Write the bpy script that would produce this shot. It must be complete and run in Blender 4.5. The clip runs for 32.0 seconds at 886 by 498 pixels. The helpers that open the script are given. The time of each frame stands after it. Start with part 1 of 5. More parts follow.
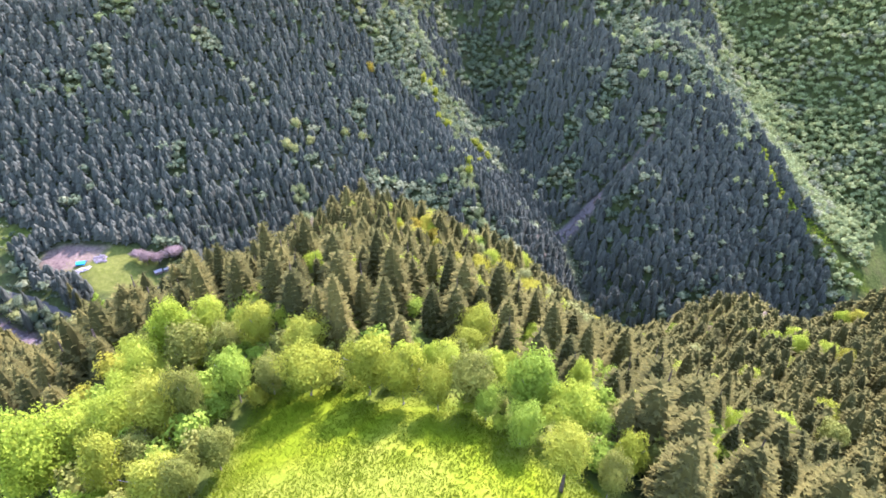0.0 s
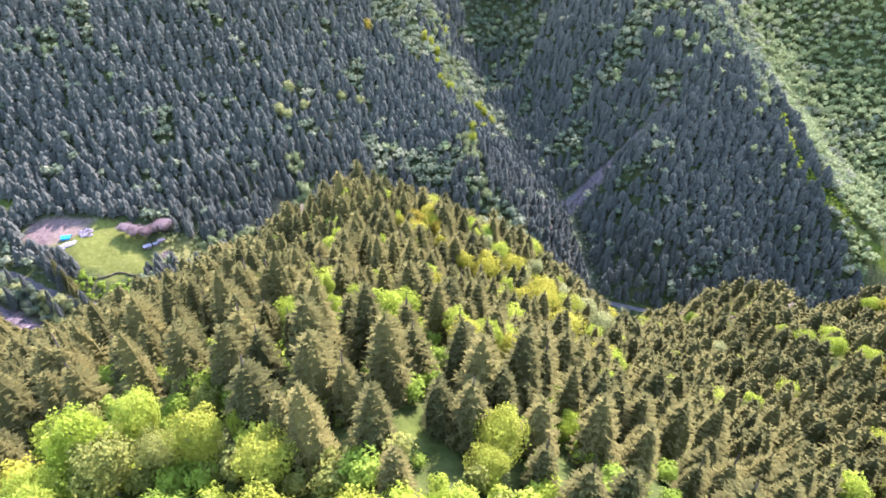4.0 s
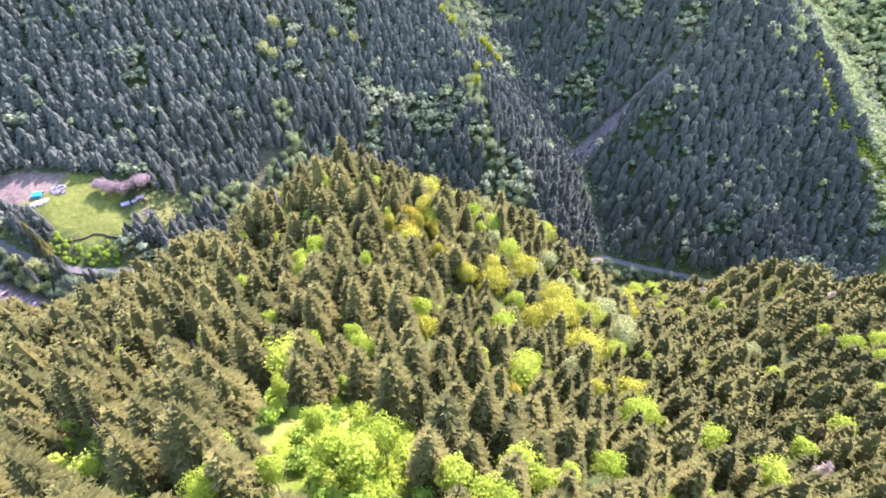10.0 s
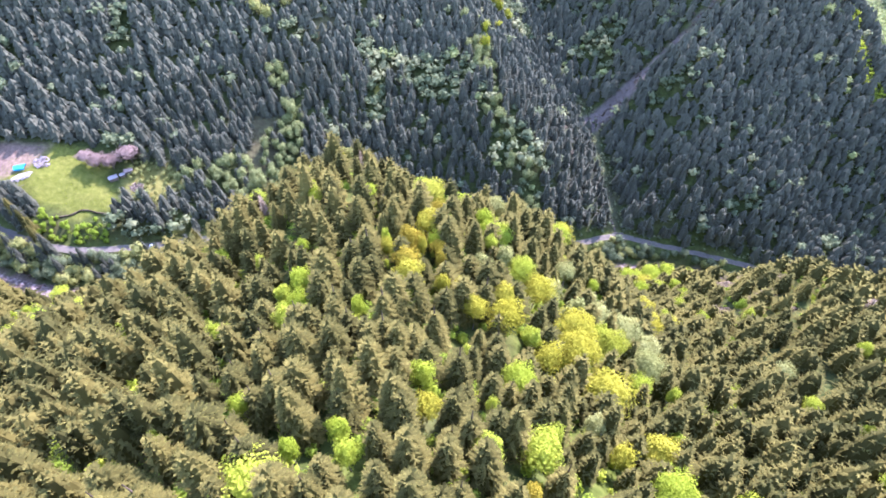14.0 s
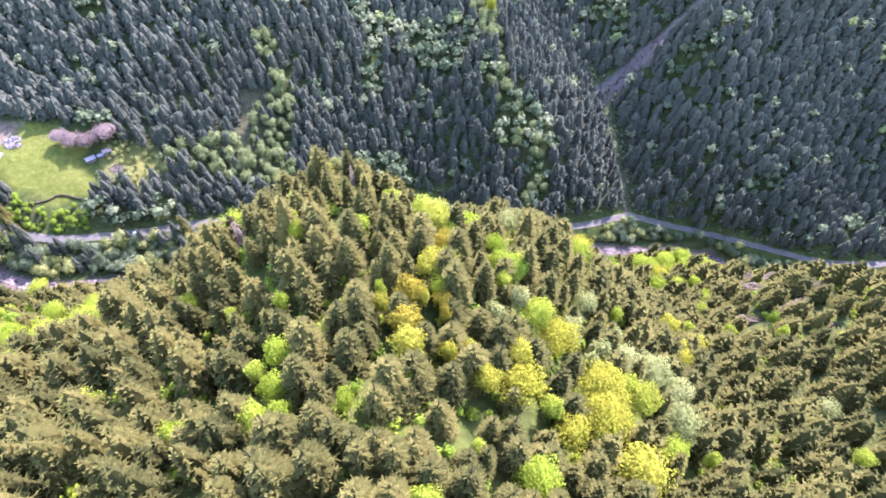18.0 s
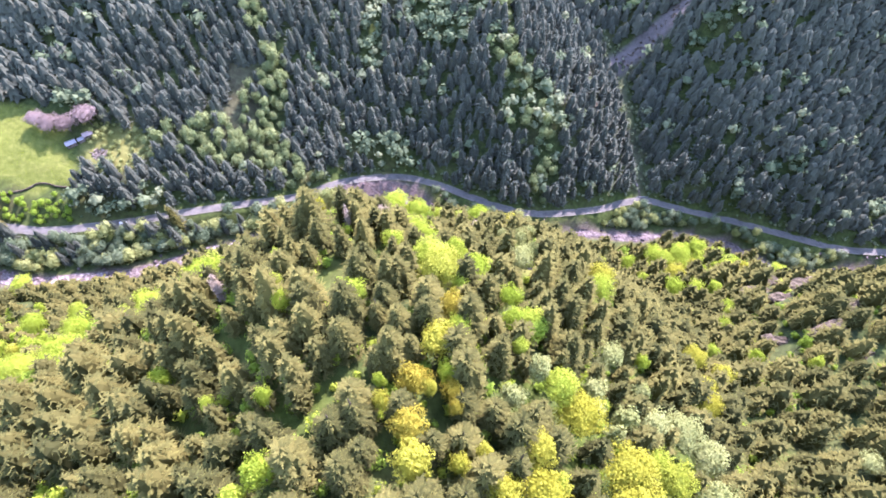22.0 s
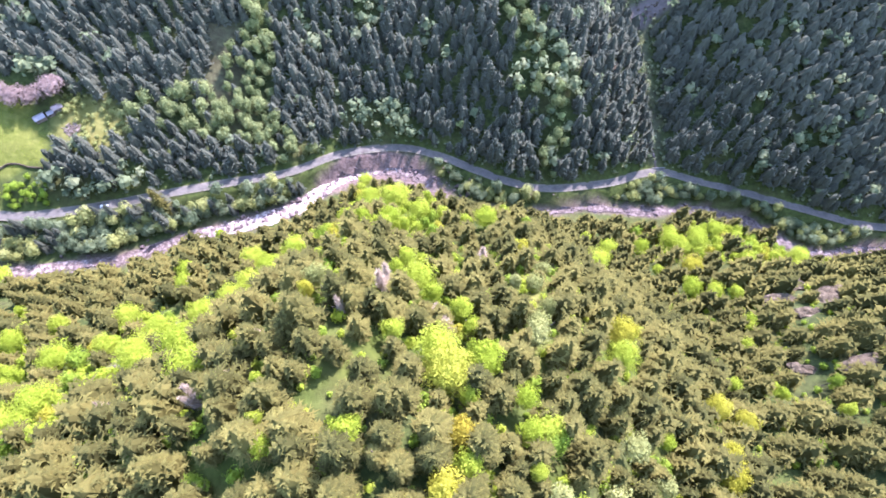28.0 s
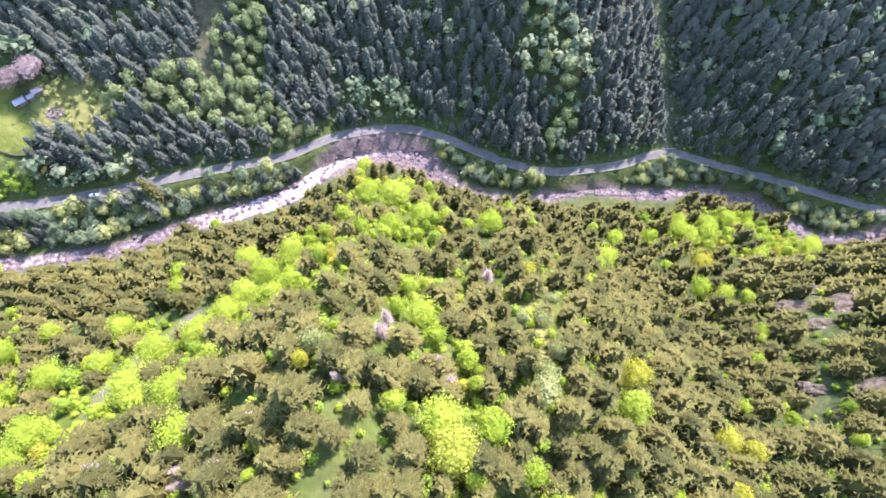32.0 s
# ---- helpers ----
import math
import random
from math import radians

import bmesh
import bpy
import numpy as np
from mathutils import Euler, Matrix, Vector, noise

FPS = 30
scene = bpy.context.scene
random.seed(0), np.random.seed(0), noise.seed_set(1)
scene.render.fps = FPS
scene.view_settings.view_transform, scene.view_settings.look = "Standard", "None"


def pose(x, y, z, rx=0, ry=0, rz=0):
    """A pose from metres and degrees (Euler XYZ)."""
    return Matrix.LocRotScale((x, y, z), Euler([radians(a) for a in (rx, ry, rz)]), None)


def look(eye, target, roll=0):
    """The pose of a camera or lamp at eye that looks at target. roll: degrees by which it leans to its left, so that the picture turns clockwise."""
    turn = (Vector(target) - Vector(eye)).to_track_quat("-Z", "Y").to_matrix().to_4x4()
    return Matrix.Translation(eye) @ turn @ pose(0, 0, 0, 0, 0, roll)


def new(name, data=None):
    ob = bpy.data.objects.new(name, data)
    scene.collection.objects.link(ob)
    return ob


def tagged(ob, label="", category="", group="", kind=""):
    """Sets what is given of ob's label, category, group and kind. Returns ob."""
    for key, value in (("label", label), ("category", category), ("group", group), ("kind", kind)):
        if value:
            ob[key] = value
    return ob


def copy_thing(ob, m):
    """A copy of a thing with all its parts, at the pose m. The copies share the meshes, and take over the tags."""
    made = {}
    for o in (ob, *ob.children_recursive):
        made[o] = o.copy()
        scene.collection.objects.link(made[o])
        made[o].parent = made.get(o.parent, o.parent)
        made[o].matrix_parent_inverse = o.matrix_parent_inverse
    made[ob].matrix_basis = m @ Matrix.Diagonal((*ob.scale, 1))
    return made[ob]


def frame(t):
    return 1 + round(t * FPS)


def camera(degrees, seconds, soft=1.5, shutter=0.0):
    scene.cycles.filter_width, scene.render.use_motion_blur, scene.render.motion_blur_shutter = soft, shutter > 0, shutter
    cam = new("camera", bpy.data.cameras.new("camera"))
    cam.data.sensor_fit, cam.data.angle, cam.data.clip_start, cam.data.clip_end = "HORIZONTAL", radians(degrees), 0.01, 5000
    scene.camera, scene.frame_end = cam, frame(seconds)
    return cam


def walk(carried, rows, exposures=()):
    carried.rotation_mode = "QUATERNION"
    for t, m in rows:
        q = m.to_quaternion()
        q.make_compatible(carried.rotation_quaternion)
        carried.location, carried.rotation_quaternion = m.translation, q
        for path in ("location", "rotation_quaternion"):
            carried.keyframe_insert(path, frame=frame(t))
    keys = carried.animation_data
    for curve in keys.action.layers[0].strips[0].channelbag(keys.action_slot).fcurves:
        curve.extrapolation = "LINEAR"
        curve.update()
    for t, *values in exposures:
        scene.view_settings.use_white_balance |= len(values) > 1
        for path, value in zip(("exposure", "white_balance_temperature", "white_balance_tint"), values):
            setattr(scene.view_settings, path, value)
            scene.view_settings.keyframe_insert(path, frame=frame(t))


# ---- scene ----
cam = camera(80.46, 32.0, 1.75)
METRES, EYE, TILT, LEAN, TURN = 200.0, 290.0, -30.4, 0.0, 0.0
ROWS = [
    (0, 0.0000, 0.0000, 0.0000, -0.00, 0.00, 0.00),
    (1, -0.0015, 0.0251, 0.0150, 0.07, -1.13, -0.01),
    (2, -0.0031, 0.0500, 0.0299, 0.05, -2.23, -0.00),
    (3, -0.0043, 0.0745, 0.0446, 0.07, -3.35, -0.01),
    (4, -0.0051, 0.0989, 0.0589, 0.09, -4.51, -0.11),
    (4.5, -0.0054, 0.1111, 0.0658, 0.08, -5.13, -0.15),
    (6.5, -0.0048, 0.1588, 0.0922, 0.05, -7.52, -0.15),
    (7, -0.0042, 0.1709, 0.0995, 0.09, -8.12, -0.18),
    (8, -0.0027, 0.1955, 0.1146, 0.13, -9.37, -0.19),
    (9, -0.0017, 0.2204, 0.1301, 0.17, -10.68, -0.23),
    (10, -0.0011, 0.2459, 0.1459, 0.30, -11.98, -0.26),
    (11, -0.0010, 0.2720, 0.1613, 0.48, -13.28, -0.38),
    (12, -0.0014, 0.2989, 0.1771, 0.56, -14.56, -0.40),
    (13, -0.0023, 0.3268, 0.1933, 0.64, -15.81, -0.47),
    (14, -0.0037, 0.3559, 0.2095, 0.87, -17.05, -0.55),
    (14.5, -0.0044, 0.3709, 0.2174, 0.90, -17.66, -0.57),
    (16.5, -0.0079, 0.4355, 0.2462, 0.92, -20.06, -0.47),
    (17, -0.0088, 0.4518, 0.2537, 0.92, -20.66, -0.46),
    (18, -0.0108, 0.4844, 0.2692, 0.92, -21.83, -0.47),
    (19, -0.0133, 0.5163, 0.2852, 0.99, -23.02, -0.50),
    (20, -0.0160, 0.5469, 0.3016, 1.04, -24.27, -0.52),
    (21, -0.0186, 0.5764, 0.3186, 1.07, -25.48, -0.54),
    (22, -0.0208, 0.6048, 0.3359, 1.11, -26.70, -0.57),
    (23, -0.0227, 0.6323, 0.3531, 1.13, -27.98, -0.60),
    (24, -0.0244, 0.6595, 0.3703, 1.14, -29.23, -0.62),
    (25, -0.0262, 0.6864, 0.3875, 1.20, -30.56, -0.64),
    (25.5, -0.0271, 0.6997, 0.3960, 1.20, -31.25, -0.68),
    (27.5, -0.0312, 0.7516, 0.4288, 1.25, -34.03, -0.71),
    (28, -0.0321, 0.7644, 0.4368, 1.26, -34.72, -0.70),
    (29, -0.0339, 0.7898, 0.4524, 1.29, -36.10, -0.73),
    (30, -0.0357, 0.8147, 0.4678, 1.33, -37.43, -0.77),
    (31, -0.0374, 0.8393, 0.4830, 1.38, -38.77, -0.79),
    (32, -0.0391, 0.8639, 0.4981, 1.42, -40.06, -0.81),
]
walk(cam, [(t, pose(0, 0, EYE, TILT, LEAN, TURN) @ pose(METRES * x, METRES * y, METRES * z, 90 + pitch, roll, yaw)) for t, x, y, z, yaw, pitch, roll in ROWS], [(0, 2.74, 5550, 45), (8, 2.88, 5550, 46), (16, 2.9, 5500, 45), (25, 2.93, 5500, 43), (32, 2.76, 5500, 35)])

# ---- sky and sun: a clear spring day, the sun ahead of the flight and a little to its right ----
SUN_TURN, SUN_UP = 30.0, 44.5
world = bpy.data.worlds.new("sky")
scene.world = world
world.use_nodes = True
sky = world.node_tree.nodes.new("ShaderNodeTexSky")
sky.sky_type, sky.sun_disc = "NISHITA", False
sky.sun_elevation, sky.sun_rotation = radians(SUN_UP), radians(SUN_TURN)
sky.air_density, sky.dust_density, sky.ozone_density = 2.4, 1.0, 3.0
background = world.node_tree.nodes["Background"]
background.inputs["Strength"].default_value = 0.15
world.node_tree.links.new(sky.outputs[0], background.inputs["Color"])
sun = new("sun", bpy.data.lights.new("sun", "SUN"))
sun.data.energy, sun.data.angle, sun.data.color = 3.7, radians(0.8), (1.0, 0.92, 0.85)
sun_way = Vector((math.sin(radians(SUN_TURN)) * math.cos(radians(SUN_UP)), math.cos(radians(SUN_TURN)) * math.cos(radians(SUN_UP)), math.sin(radians(SUN_UP))))
sun.matrix_world = look((0, 0, 600), Vector((0, 0, 600)) - sun_way)

# ---- materials ----
def shader(name, rough=0.85):
    """A new material, with its node tree, its links and its main shader."""
    m = bpy.data.materials.new(name)
    m.use_nodes = True
    bsdf = m.node_tree.nodes["Principled BSDF"]
    bsdf.inputs["Roughness"].default_value = rough
    bsdf.inputs["Specular IOR Level"].default_value = 0.06
    return m, m.node_tree.nodes, m.node_tree.links, bsdf


def noise_node(nodes, links, scale, detail=4.0, rough=0.6):
    """Noise in metres of the world: bumps of about 1 / scale metres."""
    place = nodes.new("ShaderNodeNewGeometry")
    n = nodes.new("ShaderNodeTexNoise")
    n.inputs["Scale"].default_value, n.inputs["Detail"].default_value, n.inputs["Roughness"].default_value = scale, detail, rough
    links.new(place.outputs["Position"], n.inputs["Vector"])
    return n.outputs["Fac"]


def ramp(nodes, links, fac, stops):
    r = nodes.new("ShaderNodeValToRGB")
    e = r.color_ramp.elements
    while len(e) < len(stops):
        e.new(0.5)
    for k, (at, col) in zip(e, stops):
        k.position, k.color = at, (*col, 1)
    links.new(fac, r.inputs["Fac"])
    return r.outputs["Color"]


def blend(nodes, links, fac, a, b, mode="MIX"):
    m = nodes.new("ShaderNodeMix")
    m.data_type, m.blend_type = "RGBA", mode
    for socket, v in ((m.inputs[0], fac), (m.inputs[6], a), (m.inputs[7], b)):
        if isinstance(v, (int, float)):
            socket.default_value = v
        elif isinstance(v, tuple):
            socket.default_value = (*v, 1)
        else:
            links.new(v, socket)
    return m.outputs[2]


def attr(nodes, name):
    a = nodes.new("ShaderNodeAttribute")
    a.attribute_name = name
    return a.outputs["Fac"]


def relief(nodes, links, bsdf, fac, depth):
    b = nodes.new("ShaderNodeBump")
    b.inputs["Distance"].default_value, b.inputs["Strength"].default_value = depth, 1.0
    links.new(fac, b.inputs["Height"])
    links.new(b.outputs["Normal"], bsdf.inputs["Normal"])


def foliage(name, dark, light, tips, thin=0.35, tip_share=0.6, rough=0.6, grain=0.3):
    """Leaves or needles: a tone for each tree, a grain in each, paler tips that stand in for sunlight on crowns, and
    light that shines through.
    """
    m, nodes, links, bsdf = shader(name, rough)
    bsdf.inputs["Specular IOR Level"].default_value = 0.012
    info = nodes.new("ShaderNodeObjectInfo")
    add = nodes.new("ShaderNodeMath")
    add.operation = "ADD"
    links.new(info.outputs["Random"], add.inputs[0])
    links.new(attr(nodes, "tone"), add.inputs[1])
    wrap = nodes.new("ShaderNodeMath")
    wrap.operation = "FRACT"
    links.new(add.outputs[0], wrap.inputs[0])
    col = blend(nodes, links, wrap.outputs[0], dark, light)
    island = nodes.new("ShaderNodeNewGeometry")
    col = blend(nodes, links, grain, col, ramp(nodes, links, island.outputs["Random Per Island"], [(0, (0.45, 0.45, 0.45)), (1, (1, 1, 1))]), "MULTIPLY")
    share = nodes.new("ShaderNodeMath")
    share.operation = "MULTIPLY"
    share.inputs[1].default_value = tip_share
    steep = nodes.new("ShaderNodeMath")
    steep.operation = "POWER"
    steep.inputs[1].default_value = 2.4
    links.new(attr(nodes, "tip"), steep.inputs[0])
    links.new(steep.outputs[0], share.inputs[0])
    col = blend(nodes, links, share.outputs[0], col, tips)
    links.new(col, bsdf.inputs["Base Color"])
    through_leaf = nodes.new("ShaderNodeBsdfTranslucent")
    links.new(col, through_leaf.inputs["Color"])
    mix = nodes.new("ShaderNodeMixShader")
    mix.inputs[0].default_value = thin
    links.new(bsdf.outputs[0], mix.inputs[1])
    links.new(through_leaf.outputs[0], mix.inputs[2])
    links.new(mix.outputs[0], nodes["Material Output"].inputs["Surface"])
    return m


def grained(name, stops, scale, depth=0.0, rough=0.85, fine=8.0):
    """A mineral or wooden surface: stains at one scale, grain and relief at a finer one."""
    m, nodes, links, bsdf = shader(name, rough)
    col = ramp(nodes, links, noise_node(nodes, links, scale), stops)
    grain = noise_node(nodes, links, scale * fine, 3)
    col = blend(nodes, links, 0.55, col, ramp(nodes, links, grain, [(0.25, (0.45, 0.45, 0.45)), (0.75, (1, 1, 1))]), "MULTIPLY")
    links.new(col, bsdf.inputs["Base Color"])
    if depth:
        relief(nodes, links, bsdf, grain, depth)
    return m


# the pale tip colour paints sun on the bough ends
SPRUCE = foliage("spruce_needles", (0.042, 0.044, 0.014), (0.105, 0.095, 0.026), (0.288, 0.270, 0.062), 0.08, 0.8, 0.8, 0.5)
# needles greyed, darks lifted: valley haze painted into the base colour
SPRUCE_HAZED = foliage("hazed_spruce_needles", (0.062, 0.070, 0.050), (0.094, 0.102, 0.070), (0.12, 0.128, 0.085), 0.25, 0.3, 0.8, 0.15)
LEAF = {
    "lime": foliage("lime_leaves", (0.235, 0.315, 0.022), (0.32, 0.385, 0.038), (0.41, 0.45, 0.075), 0.5),
    "yellow": foliage("yellow_green_leaves", (0.26, 0.255, 0.02), (0.33, 0.325, 0.034), (0.405, 0.39, 0.062), 0.45),
    "spring": foliage("spring_green_leaves", (0.22, 0.255, 0.02), (0.30, 0.325, 0.036), (0.39, 0.40, 0.075), 0.45),
    "orange": foliage("ochre_leaves", (0.25, 0.205, 0.02), (0.32, 0.275, 0.03), (0.40, 0.365, 0.055), 0.45),
    "green": foliage("green_leaves", (0.16, 0.24, 0.022), (0.235, 0.33, 0.035), (0.32, 0.42, 0.065), 0.45),
    "grey": foliage("budding_grey_green_leaves", (0.19, 0.21, 0.062), (0.26, 0.275, 0.09), (0.33, 0.34, 0.125), 0.35),
    "bud": foliage("olive_budding_leaves", (0.15, 0.17, 0.028), (0.215, 0.23, 0.045), (0.30, 0.30, 0.085), 0.4),
    "pink": foliage("pale_pink_blossom", (0.17, 0.128, 0.108), (0.24, 0.185, 0.16), (0.33, 0.265, 0.235), 0.35),
    "dead": foliage("dead_grey_twigs", (0.20, 0.155, 0.105), (0.27, 0.215, 0.15), (0.35, 0.285, 0.205), 0.2),
}
# leaves across the valley, with some haze mixed into their base colours
LEAF_HAZED = {
    "green": foliage("hazed_green_leaves", (0.10, 0.135, 0.07), (0.165, 0.20, 0.10), (0.25, 0.285, 0.14), 0.45),
    "grey": foliage("hazed_grey_green_leaves", (0.17, 0.195, 0.10), (0.25, 0.275, 0.14), (0.33, 0.355, 0.19), 0.4, 0.6, 0.6, 0.4),
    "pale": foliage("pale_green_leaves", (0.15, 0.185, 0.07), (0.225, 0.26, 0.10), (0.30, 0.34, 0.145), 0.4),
    "lime": foliage("hazed_lime_leaves", (0.20, 0.25, 0.09), (0.27, 0.32, 0.12), (0.35, 0.40, 0.16), 0.45),
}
BARK = grained("bark", [(0.3, (0.05, 0.04, 0.03)), (0.7, (0.13, 0.10, 0.08))], 3, 0.05)
BARK_PALE = grained("pale_bark", [(0.3, (0.16, 0.14, 0.12)), (0.7, (0.30, 0.27, 0.23))], 3, 0.05)
ROCK = grained("rock", [(0.3, (0.045, 0.035, 0.022)), (0.55, (0.10, 0.08, 0.052)), (0.75, (0.18, 0.145, 0.10))], 0.5, 0.4)
BOULDER = grained("river_boulder", [(0.3, (0.06, 0.045, 0.04)), (0.7, (0.17, 0.13, 0.118))], 0.6, 0.15)
ROAD_STONE = grained("worn_asphalt", [(0.3, (0.066, 0.061, 0.052)), (0.7, (0.108, 0.100, 0.084))], 0.35, 0.01, 0.9, 20)
VERGE = grained("gravel_verge", [(0.3, (0.07, 0.066, 0.045)), (0.7, (0.14, 0.13, 0.10))], 0.5, 0.06)


def ground_material():
    m, nodes, links, bsdf = shader("forest_floor", 0.95)
    bsdf.inputs["Specular IOR Level"].default_value = 0.0
    broad, mid, fine = noise_node(nodes, links, 0.045), noise_node(nodes, links, 0.35, 5), noise_node(nodes, links, 3.0, 4)
    floor = ramp(nodes, links, mid, [(0.3, (0.020, 0.026, 0.010)), (0.5, (0.034, 0.046, 0.014)), (0.72, (0.060, 0.075, 0.022))])
    floor = blend(nodes, links, ramp(nodes, links, broad, [(0.5, (0, 0, 0)), (0.75, (0.5, 0.5, 0.5))]), floor, (0.07, 0.056, 0.030))
    grass = ramp(nodes, links, mid, [(0.25, (0.08, 0.118, 0.003)), (0.5, (0.112, 0.15, 0.004)), (0.72, (0.15, 0.172, 0.008))])
    grass = blend(nodes, links, 0.6, grass, ramp(nodes, links, fine, [(0.3, (0.5, 0.55, 0.5)), (0.7, (1, 1, 1))]), "MULTIPLY")
    dry = ramp(nodes, links, mid, [(0.3, (0.145, 0.138, 0.03)), (0.7, (0.21, 0.187, 0.06))])
    gravel = ramp(nodes, links, noise_node(nodes, links, 0.8, 6, 0.75), [(0.3, (0.045, 0.032, 0.025)), (0.5, (0.095, 0.069, 0.057)), (0.7, (0.18, 0.137, 0.117))])
    scree = ramp(nodes, links, noise_node(nodes, links, 0.25, 6, 0.7), [(0.3, (0.062, 0.053, 0.045)), (0.7, (0.128, 0.112, 0.097))])
    soil = ramp(nodes, links, mid, [(0.3, (0.085, 0.058, 0.047)), (0.7, (0.17, 0.12, 0.10))])
    col = blend(nodes, links, attr(nodes, "grass"), floor, grass)
    col = blend(nodes, links, attr(nodes, "dry"), col, dry)
    col = blend(nodes, links, attr(nodes, "soil"), col, soil)
    col = blend(nodes, links, attr(nodes, "scree"), col, scree)
    col = blend(nodes, links, attr(nodes, "gravel"), col, gravel)
    links.new(col, bsdf.inputs["Base Color"])
    relief(nodes, links, bsdf, mid, 0.5)
    return m


GROUND = ground_material()


def water_material():
    m, nodes, links, bsdf = shader("white_water", 0.25)
    foam = noise_node(nodes, links, 0.45, 8, 0.75)
    calm = ramp(nodes, links, foam, [(0.4, (0.03, 0.022, 0.018)), (0.55, (0.06, 0.044, 0.037)), (0.7, (0.17, 0.135, 0.12))])
    col = ramp(nodes, links, foam, [(0.4, (0.07, 0.054, 0.046)), (0.52, (0.24, 0.19, 0.165)), (0.64, (0.66, 0.59, 0.545))])
    col = blend(nodes, links, attr(nodes, "foam"), calm, col)
    links.new(col, bsdf.inputs["Base Color"])
    links.new(ramp(nodes, links, foam, [(0.4, (0.35, 0.35, 0.35)), (0.6, (0.7, 0.7, 0.7))]), bsdf.inputs["Roughness"])
    relief(nodes, links, bsdf, foam, 0.5)
    return m


WATER = water_material()


def plain(name, colour, rough=0.6, metal=0.0):
    m, nodes, links, bsdf = shader(name, rough)
    wear = ramp(nodes, links, noise_node(nodes, links, 1.5, 5), [(0.3, (0.7, 0.7, 0.7)), (0.7, (1, 1, 1))])
    links.new(blend(nodes, links, 1.0, colour, wear, "MULTIPLY"), bsdf.inputs["Base Color"])
    bsdf.inputs["Metallic"].default_value = metal
    bsdf.inputs["Specular IOR Level"].default_value = 0.4
    return m

# ---- the lie of the land: ridges, gullies, road and river, each a line of x, y, z ----
CREST_MAIN = [(0, -260, 330), (0, -120, 282), (0, -40, 264), (0, 0, 256.5), (-3, 28, 250.5), (-6, 38, 248), (-9, 48, 244.5), (-14, 62, 243.7), (-16, 78, 235.7), (-14, 110, 213.4), (-12, 150, 199), (-17, 180, 191), (-22, 202, 186.2), (-32, 215, 183), (-36, 224, 176.7), (-38, 238, 156.5), (-36, 256, 125.4), (-30, 285, 86), (-22, 318, 42), (-22, 340, 10)]
GULLY_TIP = [(-6, 212, 164.8), (-13, 229, 148.5), (-19, 246, 128.9), (-18, 264, 104.1)]
CREST_FORK = [(2, 211, 165.4), (10, 228, 148.8), (16, 236, 143.2), (18, 250, 124.6), (14, 276, 92)]
MEADOW_SIDE = [(-17, -40, 262), (-18, 10, 252), (-19, 30, 247.5), (-18, 44, 243.5)]
FLANK_LEFT = [(-42, 0, 244), (-39, 38, 237), (-44, 60, 237.3), (-56, 78, 224.1), (-64, 98, 210.6), (-57, 125, 200.8), (-50, 150, 187.8), (-59, 193, 175.7), (-59, 226, 144.9), (-60, 262, 94.7), (-62, 300, 52)]
FLANK_LEFT_LOW = [(-110, 20, 200), (-112, 90, 184.1), (-118, 130, 169.5), (-122, 165, 152.3), (-92, 209, 135.7), (-100, 240, 87.5), (-120, 268, 62.3), (-128, 292, 34)]
FOOT_LEFT = [(-420, 220, 130), (-340, 240, 90), (-250, 240, 66), (-200, 252, 54), (-165, 270, 40)]
FLANK_RIGHT = [(36, 20, 244), (34, 42, 236), (33, 70, 220.1), (28, 100, 198.9), (26, 137, 175.7), (29, 178, 167.7), (36, 204, 158.9), (40, 240, 124.6), (36, 280, 74), (40, 320, 22)]
GULLY_RIGHT = [(90, 20, 196), (84, 80, 187.4), (82, 130, 160.3), (84, 172, 131), (90, 205, 106.4), (88, 245, 70.9), (84, 290, 22), (84, 335, -8)]
SPUR_RIGHT = [(190, 20, 206), (172, 90, 176.1), (160, 150, 154), (150, 195, 127), (150, 226, 122.5), (140, 250, 84), (150, 285, 42), (160, 325, -2)]
NOTCH_RIGHT = [(230, 90, 160), (205, 160, 127.4), (196, 215, 99), (200, 260, 53.7), (206, 300, 2)]
SPUR_EAST = [(330, 20, 220), (280, 120, 172), (245, 190, 142), (232, 228, 122), (240, 260, 76), (250, 300, 14)]
SHORE_EAST = [(330, 220, 90), (330, 280, 20), (420, 270, 20), (600, 200, 80)]
ROAD = [(-470, 352, 84), (-400, 340, 71), (-350, 328, 62), (-312, 323, 56), (-275, 308, 51), (-236, 302, 45), (-211, 308, 41), (-187, 317, 36), (-161, 327, 32), (-134, 337, 27), (-105, 348, 21),
        (-75, 366, 16), (-59, 372, 13), (-35, 377, 8), (-14, 373, 6), (11, 365, 2), (35, 358, -1), (53, 356, -3), (83, 361, -7), (105, 367, -10),
        (121, 374, -12), (137, 377, -13), (156, 373, -15), (193, 365, -18), (229, 355, -20), (276, 346, -26), (340, 352, -34), (430, 372, -46), (600, 380, -70)]
RIVER = [(-470, 318, 74), (-400, 318, 64), (-340, 308, 54), (-300, 291, 46), (-265, 280, 40), (-233, 274, 36), (-212, 280, 32), (-184, 287, 27), (-160, 301, 22), (-127, 315, 16), (-99, 330, 11),
         (-80, 350, 7), (-63, 361, 4), (-30, 362, -1), (-14, 352, -3), (11, 341, -7), (40, 340, -10), (84, 350, -16), (122, 350, -21),
         (161, 355, -25), (195, 350, -28), (231, 328, -31), (282, 334, -36), (350, 336, -44), (440, 352, -55), (600, 352, -78)]
